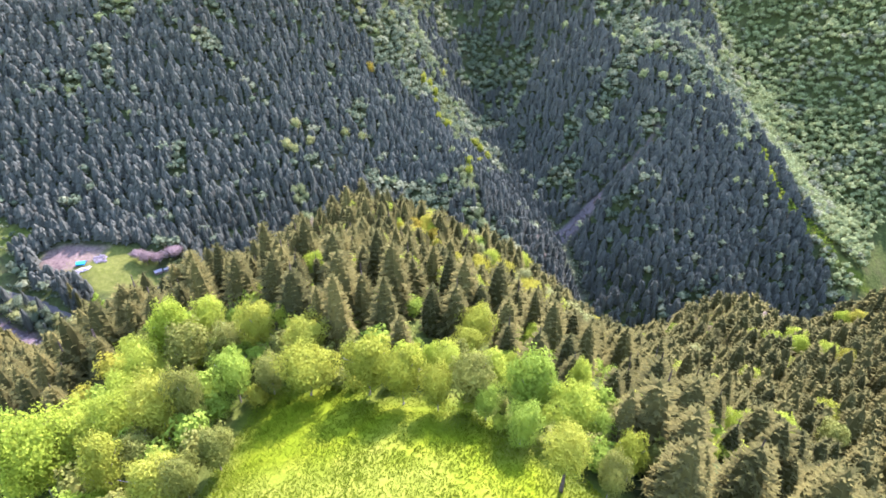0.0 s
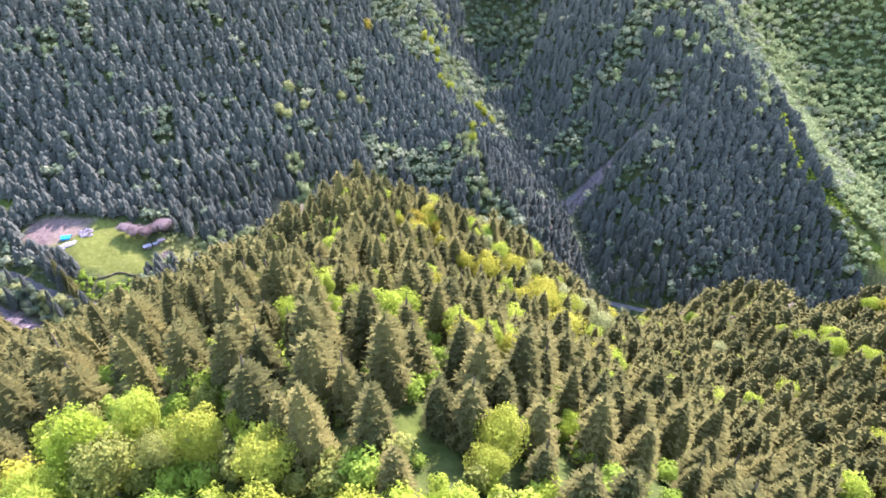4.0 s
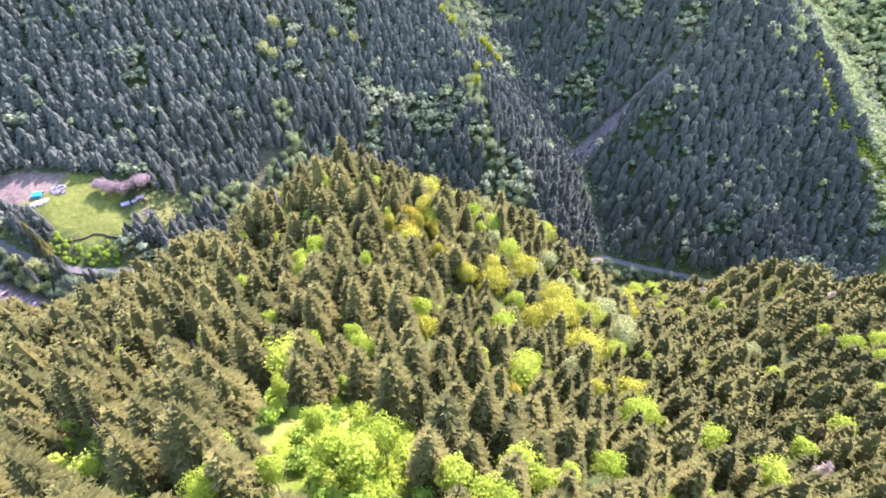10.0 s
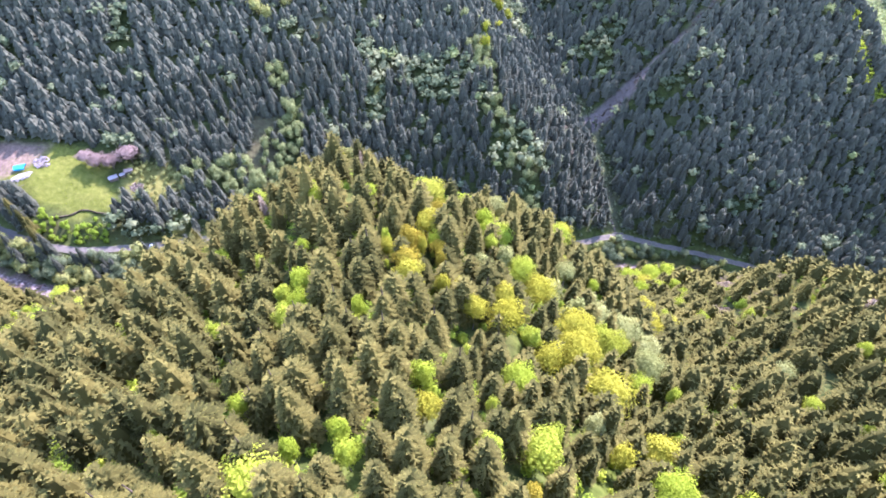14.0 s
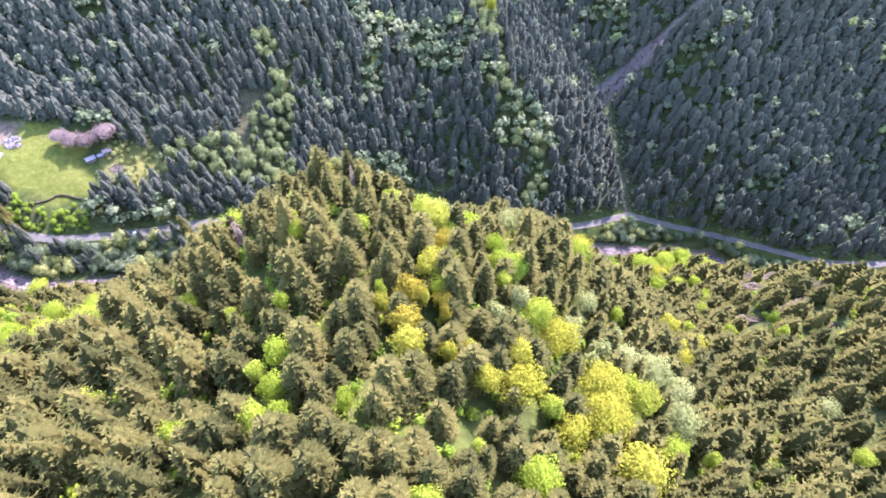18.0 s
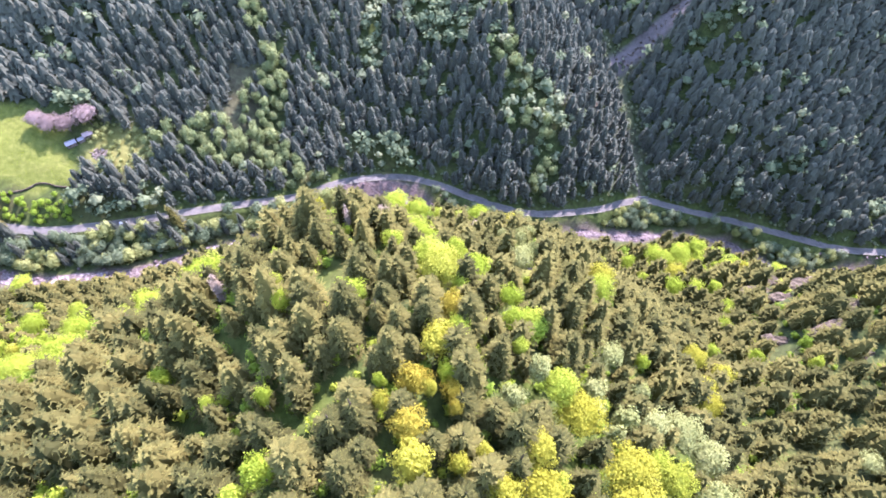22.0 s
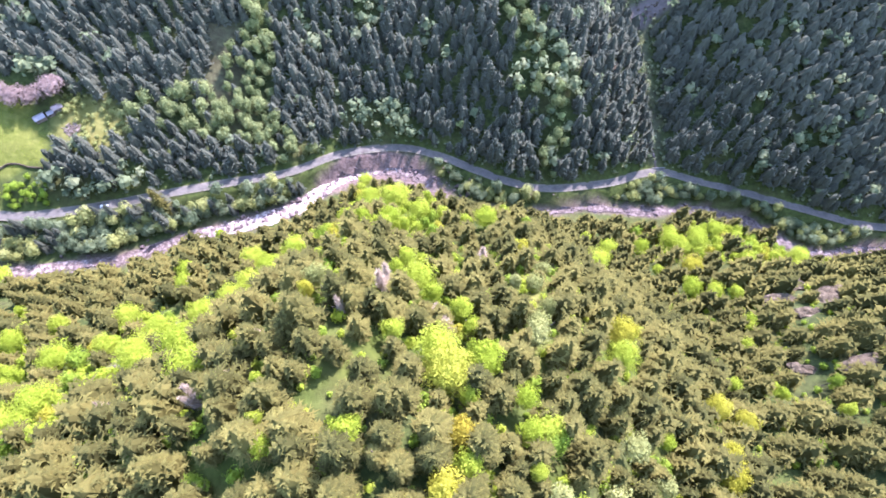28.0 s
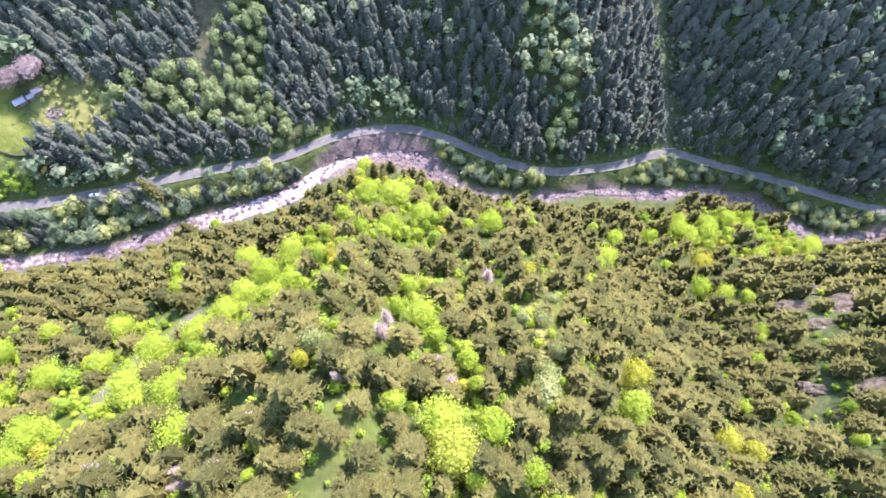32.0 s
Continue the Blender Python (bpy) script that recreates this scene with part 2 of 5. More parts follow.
MEADOW_WEST = [(-222, 333, 53), (-245, 322, 53), (-279, 341, 66), (-298, 362, 72), (-278, 371, 74), (-226, 360, 60), (-262, 354, 67), (-195, 352, 51), (-160, 345, 40)]
FACE_WEST = [(-520, 420, 130), (-440, 430, 125), (-370, 396, 82), (-340, 448, 122), (-360, 560, 215), (-380, 700, 330), (-420, 900, 500)]
FACE_MID = [(-235, 401, 78), (-240, 470, 132), (-225, 560, 202), (-200, 680, 300), (-180, 820, 420)]
FACE_INNER = [(-112, 368, 26), (-124, 395, 40), (-124, 430, 64), (-138, 491, 112), (-110, 600, 168), (-110, 700, 240), (-130, 820, 350)]
CREST_INNER = [(62, 372, 0), (54, 396, 30), (34, 436, 66), (22, 489, 90), (10, 560, 98), (6, 610, 104), (-10, 700, 144), (-48, 800, 208), (-90, 920, 310)]
FOLD_INNER = [(-30, 392, 16), (-36, 430, 46), (-44, 490, 84), (-50, 560, 118)]
GULLY_MAIN = [(134, 384, -11), (131, 430, 4), (124, 488, 15), (86, 550, 40), (58, 603, 62), (48, 696, 74), (44, 800, 122), (30, 950, 230)]
CHUTE = [(124, 488, 15), (164, 502, 56), (205, 521, 96), (244, 566, 138), (255, 640, 190)]
FACE_BACK = [(120, 690, 140), (118, 800, 200), (130, 940, 300), (220, 720, 190), (230, 860, 280)]
FACE_EAST = [(100, 400, 12), (104, 440, 30), (160, 395, 4), (190, 434, 44), (182, 478, 82), (240, 464, 64), (264, 402, 22), (290, 389, -10), (330, 385, -20)]
CREST_EAST = [(440, 404, -24), (404, 420, 8), (366, 450, 44), (342, 476, 68), (348, 550, 94), (358, 631, 116), (326, 690, 166), (330, 800, 240), (340, 940, 340)]
GULLY_EAST = [(520, 430, -10), (440, 480, 22), (430, 550, 48), (430, 640, 82), (420, 760, 140), (430, 920, 240)]
FACE_FAR_EAST = [(520, 540, 100), (580, 640, 190), (500, 700, 170), (640, 800, 330), (520, 860, 260), (760, 560, 180), (700, 420, 40)]
LINES = [CREST_MAIN, GULLY_TIP, CREST_FORK, MEADOW_SIDE, FLANK_LEFT, FLANK_LEFT_LOW, FOOT_LEFT, FLANK_RIGHT, GULLY_RIGHT, SPUR_RIGHT, NOTCH_RIGHT, SPUR_EAST, SHORE_EAST, ROAD, RIVER, FACE_WEST,
         FACE_MID, FACE_INNER, CREST_INNER, FOLD_INNER, GULLY_MAIN, CHUTE, CREST_EAST, GULLY_EAST]
SPOTS = [MEADOW_WEST, FACE_BACK, FACE_EAST, FACE_FAR_EAST, [(-700, -200, 250), (700, -200, 300), (-700, 1200, 800), (0, 1250, 560), (700, 1250, 700), (-300, -100, 200), (300, -100, 260), (-800, 400, 300), (900, 400, 100)]]


def dense(line, step):
    """Points every step metres along a smooth curve through the line."""
    p = np.array(line, float)
    seg = np.r_[0, np.cumsum(np.linalg.norm(np.diff(p[:, :2], axis=0), axis=1))]
    s = np.linspace(0, seg[-1], max(3, int(seg[-1] / step) + 1))
    m = np.gradient(p, seg, axis=0)
    i = np.clip(np.searchsorted(seg, s) - 1, 0, len(p) - 2)
    h = (seg[i + 1] - seg[i])[:, None]
    u = ((s - seg[i])[:, None]) / h
    return (2 * u**3 - 3 * u**2 + 1) * p[i] + (u**3 - 2 * u**2 + u) * h * m[i] + (-2 * u**3 + 3 * u**2) * p[i + 1] + (u**3 - u**2) * h * m[i + 1]


def lattice(ix, iy, seed):
    v = np.sin(ix * 127.1 + iy * 311.7 + seed * 74.7) * 43758.5453
    return v - np.floor(v)


def soft_noise(x, y, size, seed=0):
    """Smooth value noise from 0 to 1 with bumps of the given size."""
    x, y = np.asarray(x, float) / size, np.asarray(y, float) / size
    ix, iy = np.floor(x), np.floor(y)
    u, v = x - ix, y - iy
    u, v = u * u * (3 - 2 * u), v * v * (3 - 2 * v)
    a, b = lattice(ix, iy, seed), lattice(ix + 1, iy, seed)
    c, d = lattice(ix, iy + 1, seed), lattice(ix + 1, iy + 1, seed)
    return a + (b - a) * u + (c - a) * v + (a - b - c + d) * u * v


def along(x, y, curve):
    """Distance to a dense curve, and the curve's height there."""
    x, y = np.ravel(x), np.ravel(y)
    far, z = np.full(len(x), 1e9), np.zeros(len(x))
    for k in range(0, len(x), 8000):
        s = slice(k, k + 8000)
        d2 = (x[s, None] - curve[None, :, 0]) ** 2 + (y[s, None] - curve[None, :, 1]) ** 2
        n = d2.argmin(1)
        far[s], z[s] = np.sqrt(d2[np.arange(len(n)), n]), curve[n, 2]
    return far, z


ROAD_CURVE, RIVER_CURVE, CHUTE_CURVE, GULLY_CURVE = dense(ROAD, 3), dense(RIVER, 3), dense(CHUTE, 5), dense(GULLY_MAIN, 5)
knots = np.concatenate([dense(line, 26) for line in LINES] + [np.array(s, float) for s in SPOTS])
keep = []
for n, k in enumerate(knots):
    if all((k[0] - knots[m][0]) ** 2 + (k[1] - knots[m][1]) ** 2 > 64 for m in keep):
        keep.append(n)
knots = knots[keep]


def bend(dx, dy):
    return -np.sqrt(dx * dx + dy * dy + 225.0)


base = np.array([np.ones(len(knots)), knots[:, 0] / 500, knots[:, 1] / 500]).T
system = np.block([[bend(knots[:, None, 0] - knots[None, :, 0], knots[:, None, 1] - knots[None, :, 1]) + 0.8 * np.eye(len(knots)), base], [base.T, np.zeros((3, 3))]])
weights = np.linalg.solve(system, np.r_[knots[:, 2], 0, 0, 0])


def height(x, y):
    """The ground's height, with the road's bench and the river's bed cut into it."""
    shape = np.shape(x)
    x, y = np.ravel(np.asarray(x, float)), np.ravel(np.asarray(y, float))
    z = weights[-3] + weights[-2] * x / 500 + weights[-1] * y / 500
    for k in range(0, len(x), 8000):
        s = slice(k, k + 8000)
        z[s] += bend(x[s, None] - knots[None, :, 0], y[s, None] - knots[None, :, 1]) @ weights[:-3]
    z += 7 * (soft_noise(x, y, 38, 1) - 0.5) * np.clip((y - 60) / 60, 0, 1) + 3 * (soft_noise(x, y, 13, 2) - 0.5) * np.clip((y - 50) / 40, 0.1, 1)
    d, level = along(x, y, RIVER_CURVE)
    w = np.clip((20 - d) / 11, 0, 1)
    z += (level - 1.2 * np.clip(1 - d / 6, 0, 1) - z) * w * w * (3 - 2 * w)
    d, level = along(x, y, ROAD_CURVE)
    w = np.clip((9 - d) / 5, 0, 1)
    z += (level - z) * w * w * (3 - 2 * w)
    return z.reshape(shape)


# ---- meshes from arrays ----
def mesh_of(name, verts, tris, material, values=None, smooth=False):
    """A mesh from arrays of vertices and triangles, with named numbers at its vertices."""
    me = bpy.data.meshes.new(name)
    verts, tris = np.asarray(verts, np.float32), np.asarray(tris, np.int32)
    me.vertices.add(len(verts))
    me.vertices.foreach_set("co", verts.ravel())
    me.loops.add(tris.size)
    me.loops.foreach_set("vertex_index", tris.ravel())
    me.polygons.add(len(tris))
    me.polygons.foreach_set("loop_start", np.arange(0, tris.size, 3, dtype=np.int32))
    me.polygons.foreach_set("use_smooth", np.full(len(tris), smooth))
    for key, v in (values or {}).items():
        me.attributes.new(key, "FLOAT", "POINT").data.foreach_set("value", np.asarray(v, np.float32))
    me.materials.append(material)
    me.update()
    me.validate()
    return me


def part(name, me, parent, label=""):
    ob = new(name, me)
    ob.parent = parent
    return tagged(ob, label)


def grid_tris(n, m):
    a = (np.arange(n - 1)[:, None] * m + np.arange(m - 1)[None]).ravel()
    return np.concatenate([np.stack([a, a + 1, a + m + 1], 1), np.stack([a, a + m + 1, a + m], 1)])


def inside(x, y, outline):
    """Which points lie inside a closed outline."""
    hit = np.zeros(np.shape(x), bool)
    for (ax, ay), (bx, by) in zip(outline, outline[1:] + outline[:1]):
        if ay != by:
            hit ^= ((ay > y) != (by > y)) & (x < (bx - ax) * (y - ay) / (by - ay) + ax)
    return hit


def margin(x, y, outline):
    """Metres to an outline: above zero inside it, below zero outside."""
    near = np.full(np.shape(x), 1e9)
    for (ax, ay), (bx, by) in zip(outline, outline[1:] + outline[:1]):
        u = np.clip(((x - ax) * (bx - ax) + (y - ay) * (by - ay)) / ((bx - ax) ** 2 + (by - ay) ** 2), 0, 1)
        near = np.minimum(near, np.hypot(x - ax - u * (bx - ax), y - ay - u * (by - ay)))
    return np.where(inside(x, y, outline), near, -near)


HILL_MEADOW = [(-24, -60), (-23, 20), (-22, 30), (-21.5, 36), (-20.6, 43), (-19, 46), (-15, 46), (-9, 42.5), (-5, 41), (-1.4, 39), (2.6, 37), (5.2, 34.8), (8.4, 32.8), (11, 29), (12.5, 25), (18, 5), (22, -60)]
WEST_MEADOW = [(-300, 346), (-268, 330), (-240, 322), (-222, 331), (-224, 345), (-236, 352), (-232, 366), (-262, 374), (-284, 372), (-300, 362)]
WEST_YARD = [(-316, 344), (-298, 346), (-276, 362), (-276, 374), (-300, 376), (-324, 366)]
WEST_CLEARING = [(-420, 368), (-350, 364), (-332, 376), (-345, 394), (-420, 400)]
ROUGH_PASTURE = [(-222, 345), (-200, 340), (-186, 350), (-190, 364), (-205, 370), (-222, 366)]
FALLEN_SLOPE = [(-120, 495), (-92, 515), (-80, 498), (-109, 475)]
BARE_SLOPE = [(-150, 372), (-132, 376), (-128, 420), (-150, 436), (-160, 410)]
TRODDEN = [(-14, 41, 0), (-10.7, 37, 0), (-5.6, 34, 0), (-2.3, 31.7, 0), (0.8, 28.7, 0), (3.1, 26.9, 0), (6, 18, 0), (8, 0, 0), (8, -40, 0)]
BROAD_ZONE = [(-62, -30), (-64, 20), (-60, 46), (-50, 50), (-44, 56), (-43, 64), (-33, 62), (-24, 57), (-17, 54), (-11, 49), (-4, 47), (1, 47), (7.5, 47), (11.2, 45), (14.5, 40), (15.5, 36), (15.5, 31), (14, 26), (18, 5), (22, -30)]
TRACK = [(-108, 240, 0), (-112, 229, 0), (-113, 222, 0), (-113, 215, 0), (-111, 207, 0), (-110, 202, 0)]
LEDGES = [(143, 261, 15, 20), (133, 252, 14, 5), (150, 253, 18, 25), (134, 243, 11, 10), (131, 217, 15, 15), (118, 217, 10, -10), (4, 249, 6, 70), (133, 206, 7, 10), (142, 228, 10, 10), (-48, 209, 4, 80), (-51, 213, 4, 80), (-248, 584, 13, 80), (-247, 570, 11, 95), (-192, 540, 7, 70), (-187, 525, 7, 60), (92, 452, 9, 100), (84, 470, 12, 110), (96, 428, 8, 100), (100, 405, 7, 95), (76, 494, 10, 120), (64, 520, 9, 120)]


def warp(span, near, far, lo, hi):
    """Coordinates from -far to far: fine steps between lo and hi, ever coarser outside."""
    mid = list(np.arange(lo, hi, span))
    out, step = [], span
    while hi + sum(out) < near + far:
        step *= 1.12
        out.append(step)
    return np.array(list((lo - np.cumsum(out))[::-1]) + mid + [hi] + list(hi + np.cumsum(out)))


THICKETS = [[(-94, 266), (-69, 268), (-47, 236), (-59, 221), (-80, 217), (-84, 198), (-101, 185), (-118, 184), (-136, 194), (-137, 216), (-126, 240), (-96, 243)],
            [(-72, 320), (-56, 342), (-19, 327), (-7, 279), (-10, 262), (-38, 260), (-59, 285)],
            [(-25, 244), (-13, 249), (-8, 229), (0, 215), (3, 201), (-4, 203), (-12, 222), (-21, 228)],
            [(107, 325), (176, 343), (240, 319), (176, 285), (137, 290), (99, 299)],
            [(-218, 229), (-197, 250), (-152, 215), (-132, 181), (-175, 191)],
            [(-95, 267), (-81, 285), (-54, 281), (-34, 241), (-39, 231), (-71, 244)]]
LIME_CLEARING = [(-22, 91), (-17, 97), (-11, 98), (-6, 94), (-4, 83), (-7, 79), (-13, 80), (-19, 86)]
DRY_STREAK = [(16, 241), (18, 230), (21, 222), (20, 211), (15, 214), (14, 224), (14, 236)]
PALE_BELT = [(-201, 362), (-166, 379), (-145, 390), (-128, 425), (-142, 452), (-120, 440), (-110, 411), (-113, 381), (-84, 358), (-96, 352), (-124, 363), (-163, 359), (-183, 352), (-201, 348)]
BUDDING = [(17, 178), (30, 175), (44, 166), (46, 157), (27, 161), (16, 168)]

gx, gy = warp(4.5, 0, 2600, -330, 340), warp(4.5, 0, 2600, -20, 540)
GX, GY = np.meshgrid(gx, gy, indexing="ij")
px, py = GX.ravel(), GY.ravel()
pz = height(px, py)
edge = 6 * (soft_noise(px, py, 7, 5) - 0.5)


def ease(v):
    v = np.clip(v, 0, 1)
    return v * v * (3 - 2 * v)


near_river, near_road = along(px, py, RIVER_CURVE)[0], along(px, py, ROAD_CURVE)[0]
grass = np.maximum.reduce([ease(0.6 + (margin(px, py, HILL_MEADOW) + edge * 0.3) / 4), 0.3 * ease(0.5 + (margin(px, py, WEST_MEADOW) + edge) / 6), 0.22 * ease(0.5 + (margin(px, py, WEST_CLEARING) + edge) / 14),
                           0.04 * ease((20 - near_road) / 10), 0.03 * ease((30 - near_river) / 12)])
grass = np.maximum(grass, 0.28 * ease(0.5 + (margin(px, py, BROAD_ZONE) + edge) / 8))
grass = np.maximum(grass, 0.45 * ease((9 + edge - along(px, py, dense(CREST_EAST[:5], 5))[0]) / 6))
grass = np.maximum.reduce([grass] + [0.3 * ease(0.5 + (margin(px, py, th) + edge * 1.5) / 8) for th in THICKETS])
grass = np.maximum(grass, 0.8 * ease(0.5 + (margin(px, py, LIME_CLEARING) + edge * 0.4) / 4))
grass = np.maximum(grass, 0.08 * ease((px - 360) / 60) * (py > 410))
grass = np.maximum(grass, 0.3 * ease((py - 45) / 15) * ease((275 - py) / 30) * ease((110 - abs(px)) / 30) * soft_noise(px, py, 11, 66))
trodden = ease((1.6 + edge * 0.15 - along(px, py, dense(TRODDEN, 1))[0]) / 1.5)
dry = np.maximum(0.7 * ease(0.5 + (margin(px, py, DRY_STREAK) + edge * 0.3) / 3), 0.3 * trodden)
dry = np.maximum(dry, np.maximum(0.5 * ease(0.5 + (margin(px, py, ROUGH_PASTURE) + edge) / 6), np.where(py > 60, 0.6, 0.25) * ease((soft_noise(px, py, 9, 8) + 0.16 * (py > 300) - 0.62) * 6) * grass))
dry = np.maximum(dry, 0.22 * ease(0.5 + (margin(px, py, WEST_MEADOW) + edge) / 6))
soil = np.maximum(0.8 * ease(0.5 + (margin(px, py, WEST_YARD) + edge) / 6), 0.25 * ease(0.5 + (margin(px, py, BARE_SLOPE) + edge) / 14))
soil = np.maximum(soil, 0.2 * ease(0.5 + (margin(px, py, FALLEN_SLOPE) + edge) / 10))
gravel = ease((6.2 + 8 * ease(1 - np.hypot(px + 50, py - 360) / 55) + edge * 0.8 - near_river) / 4)
chute_width = 2 + 9 * ease(1 - np.hypot(px - 140, py - 492) / 120)
scree = np.maximum(ease((chute_width + edge - along(px, py, CHUTE_CURVE)[0]) / 4), 0.25 * ease((6 + edge - along(px, py, GULLY_CURVE)[0]) / 4) * (py < 520))
for lx, ly, long, _ in LEDGES:
    scree = np.maximum(scree, 0.1 * ease((0.5 * long + edge * 0.5 - np.hypot(px - lx, py - ly)) / 4))
scree = np.maximum(scree, 0.8 * ease((3.5 + edge * 0.4 - along(px, py, dense(TRACK, 3))[0]) / 2.5))
ground = new("ground", mesh_of("ground", np.stack([px, py, pz], 1), grid_tris(len(gx), len(gy)), GROUND, {"grass": grass, "dry": dry, "soil": soil, "gravel": gravel, "scree": scree}, True))
tagged(ground, "steep wooded valley sides with forest floor, grass and gravel", "ground", kind="structure")


def ribbon(curve, width, lift, material, name, cross=5, crown=0.0, ragged=0.0):
    """A strip along a curve, laid a little above its line."""
    way = np.gradient(curve[:, :2], axis=0)
    way /= np.linalg.norm(way, axis=1, keepdims=True)
    side = np.stack([way[:, 1], -way[:, 0]], 1)
    u = np.linspace(-1, 1, cross)
    half = width / 2 * (1 + ragged * (soft_noise(curve[:, 0], curve[:, 1], 9, 3) - 0.5 + 0.7 * ease(1.3 - np.abs(curve[:, 0] + 90) / 60)))
    xy = curve[:, None, :2] + side[:, None, :] * (u[None, :, None] * half[:, None, None])
    z = curve[:, None, 2] + lift + crown * (1 - u[None, :] ** 2)
    v = np.concatenate([xy, z[:, :, None] * np.ones((1, 1, 1))], 2).reshape(-1, 3)
    foam = 0.15 + 0.85 * np.maximum(ease(1.3 - np.abs(v[:, 0] + 100) / 50), 0.25 * ease(1.3 - np.abs(v[:, 0] + 240) / 45))
    return new(name, mesh_of(name, v, grid_tris(len(curve), cross)[:, ::-1], material, {"foam": foam}, True))


tagged(ribbon(ROAD_CURVE, 5.8, 0.25, VERGE, "road_verge"), "gravel verge beside the valley road", "verge", kind="structure")
tagged(ribbon(ROAD_CURVE, 3.9, 0.36, ROAD_STONE, "road", 7, 0.05), "narrow worn grey asphalt road along the valley", "road", kind="structure")
tagged(ribbon(RIVER_CURVE, 5.0, -0.3, WATER, "river", 7, 0.0, 1.2), "foaming pale mountain river over boulders", "river", kind="structure")

# ---- trees ----
def ring_tube(points, radii, sides):
    """A tapered tube through points."""
    p, v, t = np.array(points, float), [], []
    for q, r in zip(p, radii):
        a = np.linspace(0, 2 * np.pi, sides, endpoint=False)
        v.append(np.stack([q[0] + r * np.cos(a), q[1] + r * np.sin(a), np.full(sides, q[2])], 1))
    for k in range(len(p) - 1):
        for s in range(sides):
            a, b = k * sides + s, k * sides + (s + 1) % sides
            t += [(a, b, b + sides), (a, b + sides, a + sides)]
    return np.concatenate(v), np.array(t)


def joined(pieces):
    v, t, at = [], [], 0
    for pv, pt in pieces:
        v.append(pv), t.append(np.asarray(pt) + at)
        at += len(pv)
    return np.concatenate(v), np.concatenate(t)


def spruce_crown(rng, tall, wide, whorls, per, fronds, coarse=1.0, dome=(0.62, 0.82)):
    """Whorls of drooping boughs, each feathered with narrow sprays, round a core coloured dark for shade: vertices,
    triangles, and 1 at the tips, which are coloured as sunlit.
    """
    v, t, tip = [], [], []

    def put(points, faces, ends):
        n = len(v)
        v.extend(points), tip.extend(ends)
        t.extend([tuple(n + k for k in f) for f in faces])

    turn, sharp = 0.0, rng.uniform(*dome)
    bulge = [rng.uniform(0.82, 1.16) for _ in range(8)]

    def span(f):
        return wide * (1 - f**1.85) ** sharp * (0.92 + 0.08 * (1 - f)) + 0.15

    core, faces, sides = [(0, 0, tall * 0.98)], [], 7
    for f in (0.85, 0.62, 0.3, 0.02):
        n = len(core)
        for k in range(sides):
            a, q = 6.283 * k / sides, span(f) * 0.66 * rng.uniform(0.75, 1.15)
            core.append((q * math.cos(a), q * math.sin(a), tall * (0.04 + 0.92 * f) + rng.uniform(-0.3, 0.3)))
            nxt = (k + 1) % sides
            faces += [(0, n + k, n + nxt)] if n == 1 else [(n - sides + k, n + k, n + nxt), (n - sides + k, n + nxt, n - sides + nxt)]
    # core kept at the dark colour, as the shade inside a crown
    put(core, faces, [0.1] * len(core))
    for w in range(whorls):
        f = min(max((w + rng.uniform(-0.3, 0.3)) / whorls, 0.0), 0.98)
        z, reach = tall * (0.06 + 0.92 * f), span(f)
        count = max(4, int(round(per * (0.45 + 0.55 * (1 - f)))))
        turn += 2.4
        for b in range(count):
            a = turn + 6.283 * (b + rng.uniform(-0.35, 0.35)) / count
            r = reach * rng.uniform(0.82, 1.08) * bulge[int(a * 8 / 6.283) % 8]
            c, s = math.cos(a), math.sin(a)
            drop, rise = r * (0.5 - 0.85 * f) + rng.uniform(-0.25, 0.25), rng.uniform(0.05, 0.22) * r

            def at(out, side, lift=0.0):
                u = out / r
                return (c * out - s * side, s * out + c * side, z - drop * u + rise * u * u * u + lift)

            # boughs coloured from shaded inner end to sunlit outer end
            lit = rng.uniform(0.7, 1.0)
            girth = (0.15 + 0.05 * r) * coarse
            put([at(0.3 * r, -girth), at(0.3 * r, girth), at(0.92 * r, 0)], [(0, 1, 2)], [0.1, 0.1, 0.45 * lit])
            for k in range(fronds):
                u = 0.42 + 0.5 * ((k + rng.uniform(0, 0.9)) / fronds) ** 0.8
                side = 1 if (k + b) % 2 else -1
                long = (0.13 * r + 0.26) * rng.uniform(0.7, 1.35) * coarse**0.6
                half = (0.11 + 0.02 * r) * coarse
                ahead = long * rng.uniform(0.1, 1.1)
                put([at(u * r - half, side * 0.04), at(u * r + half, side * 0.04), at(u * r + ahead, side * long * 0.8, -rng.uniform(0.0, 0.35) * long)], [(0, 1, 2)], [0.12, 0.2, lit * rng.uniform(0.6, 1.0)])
    return np.array(v), np.array(t), np.array(tip)


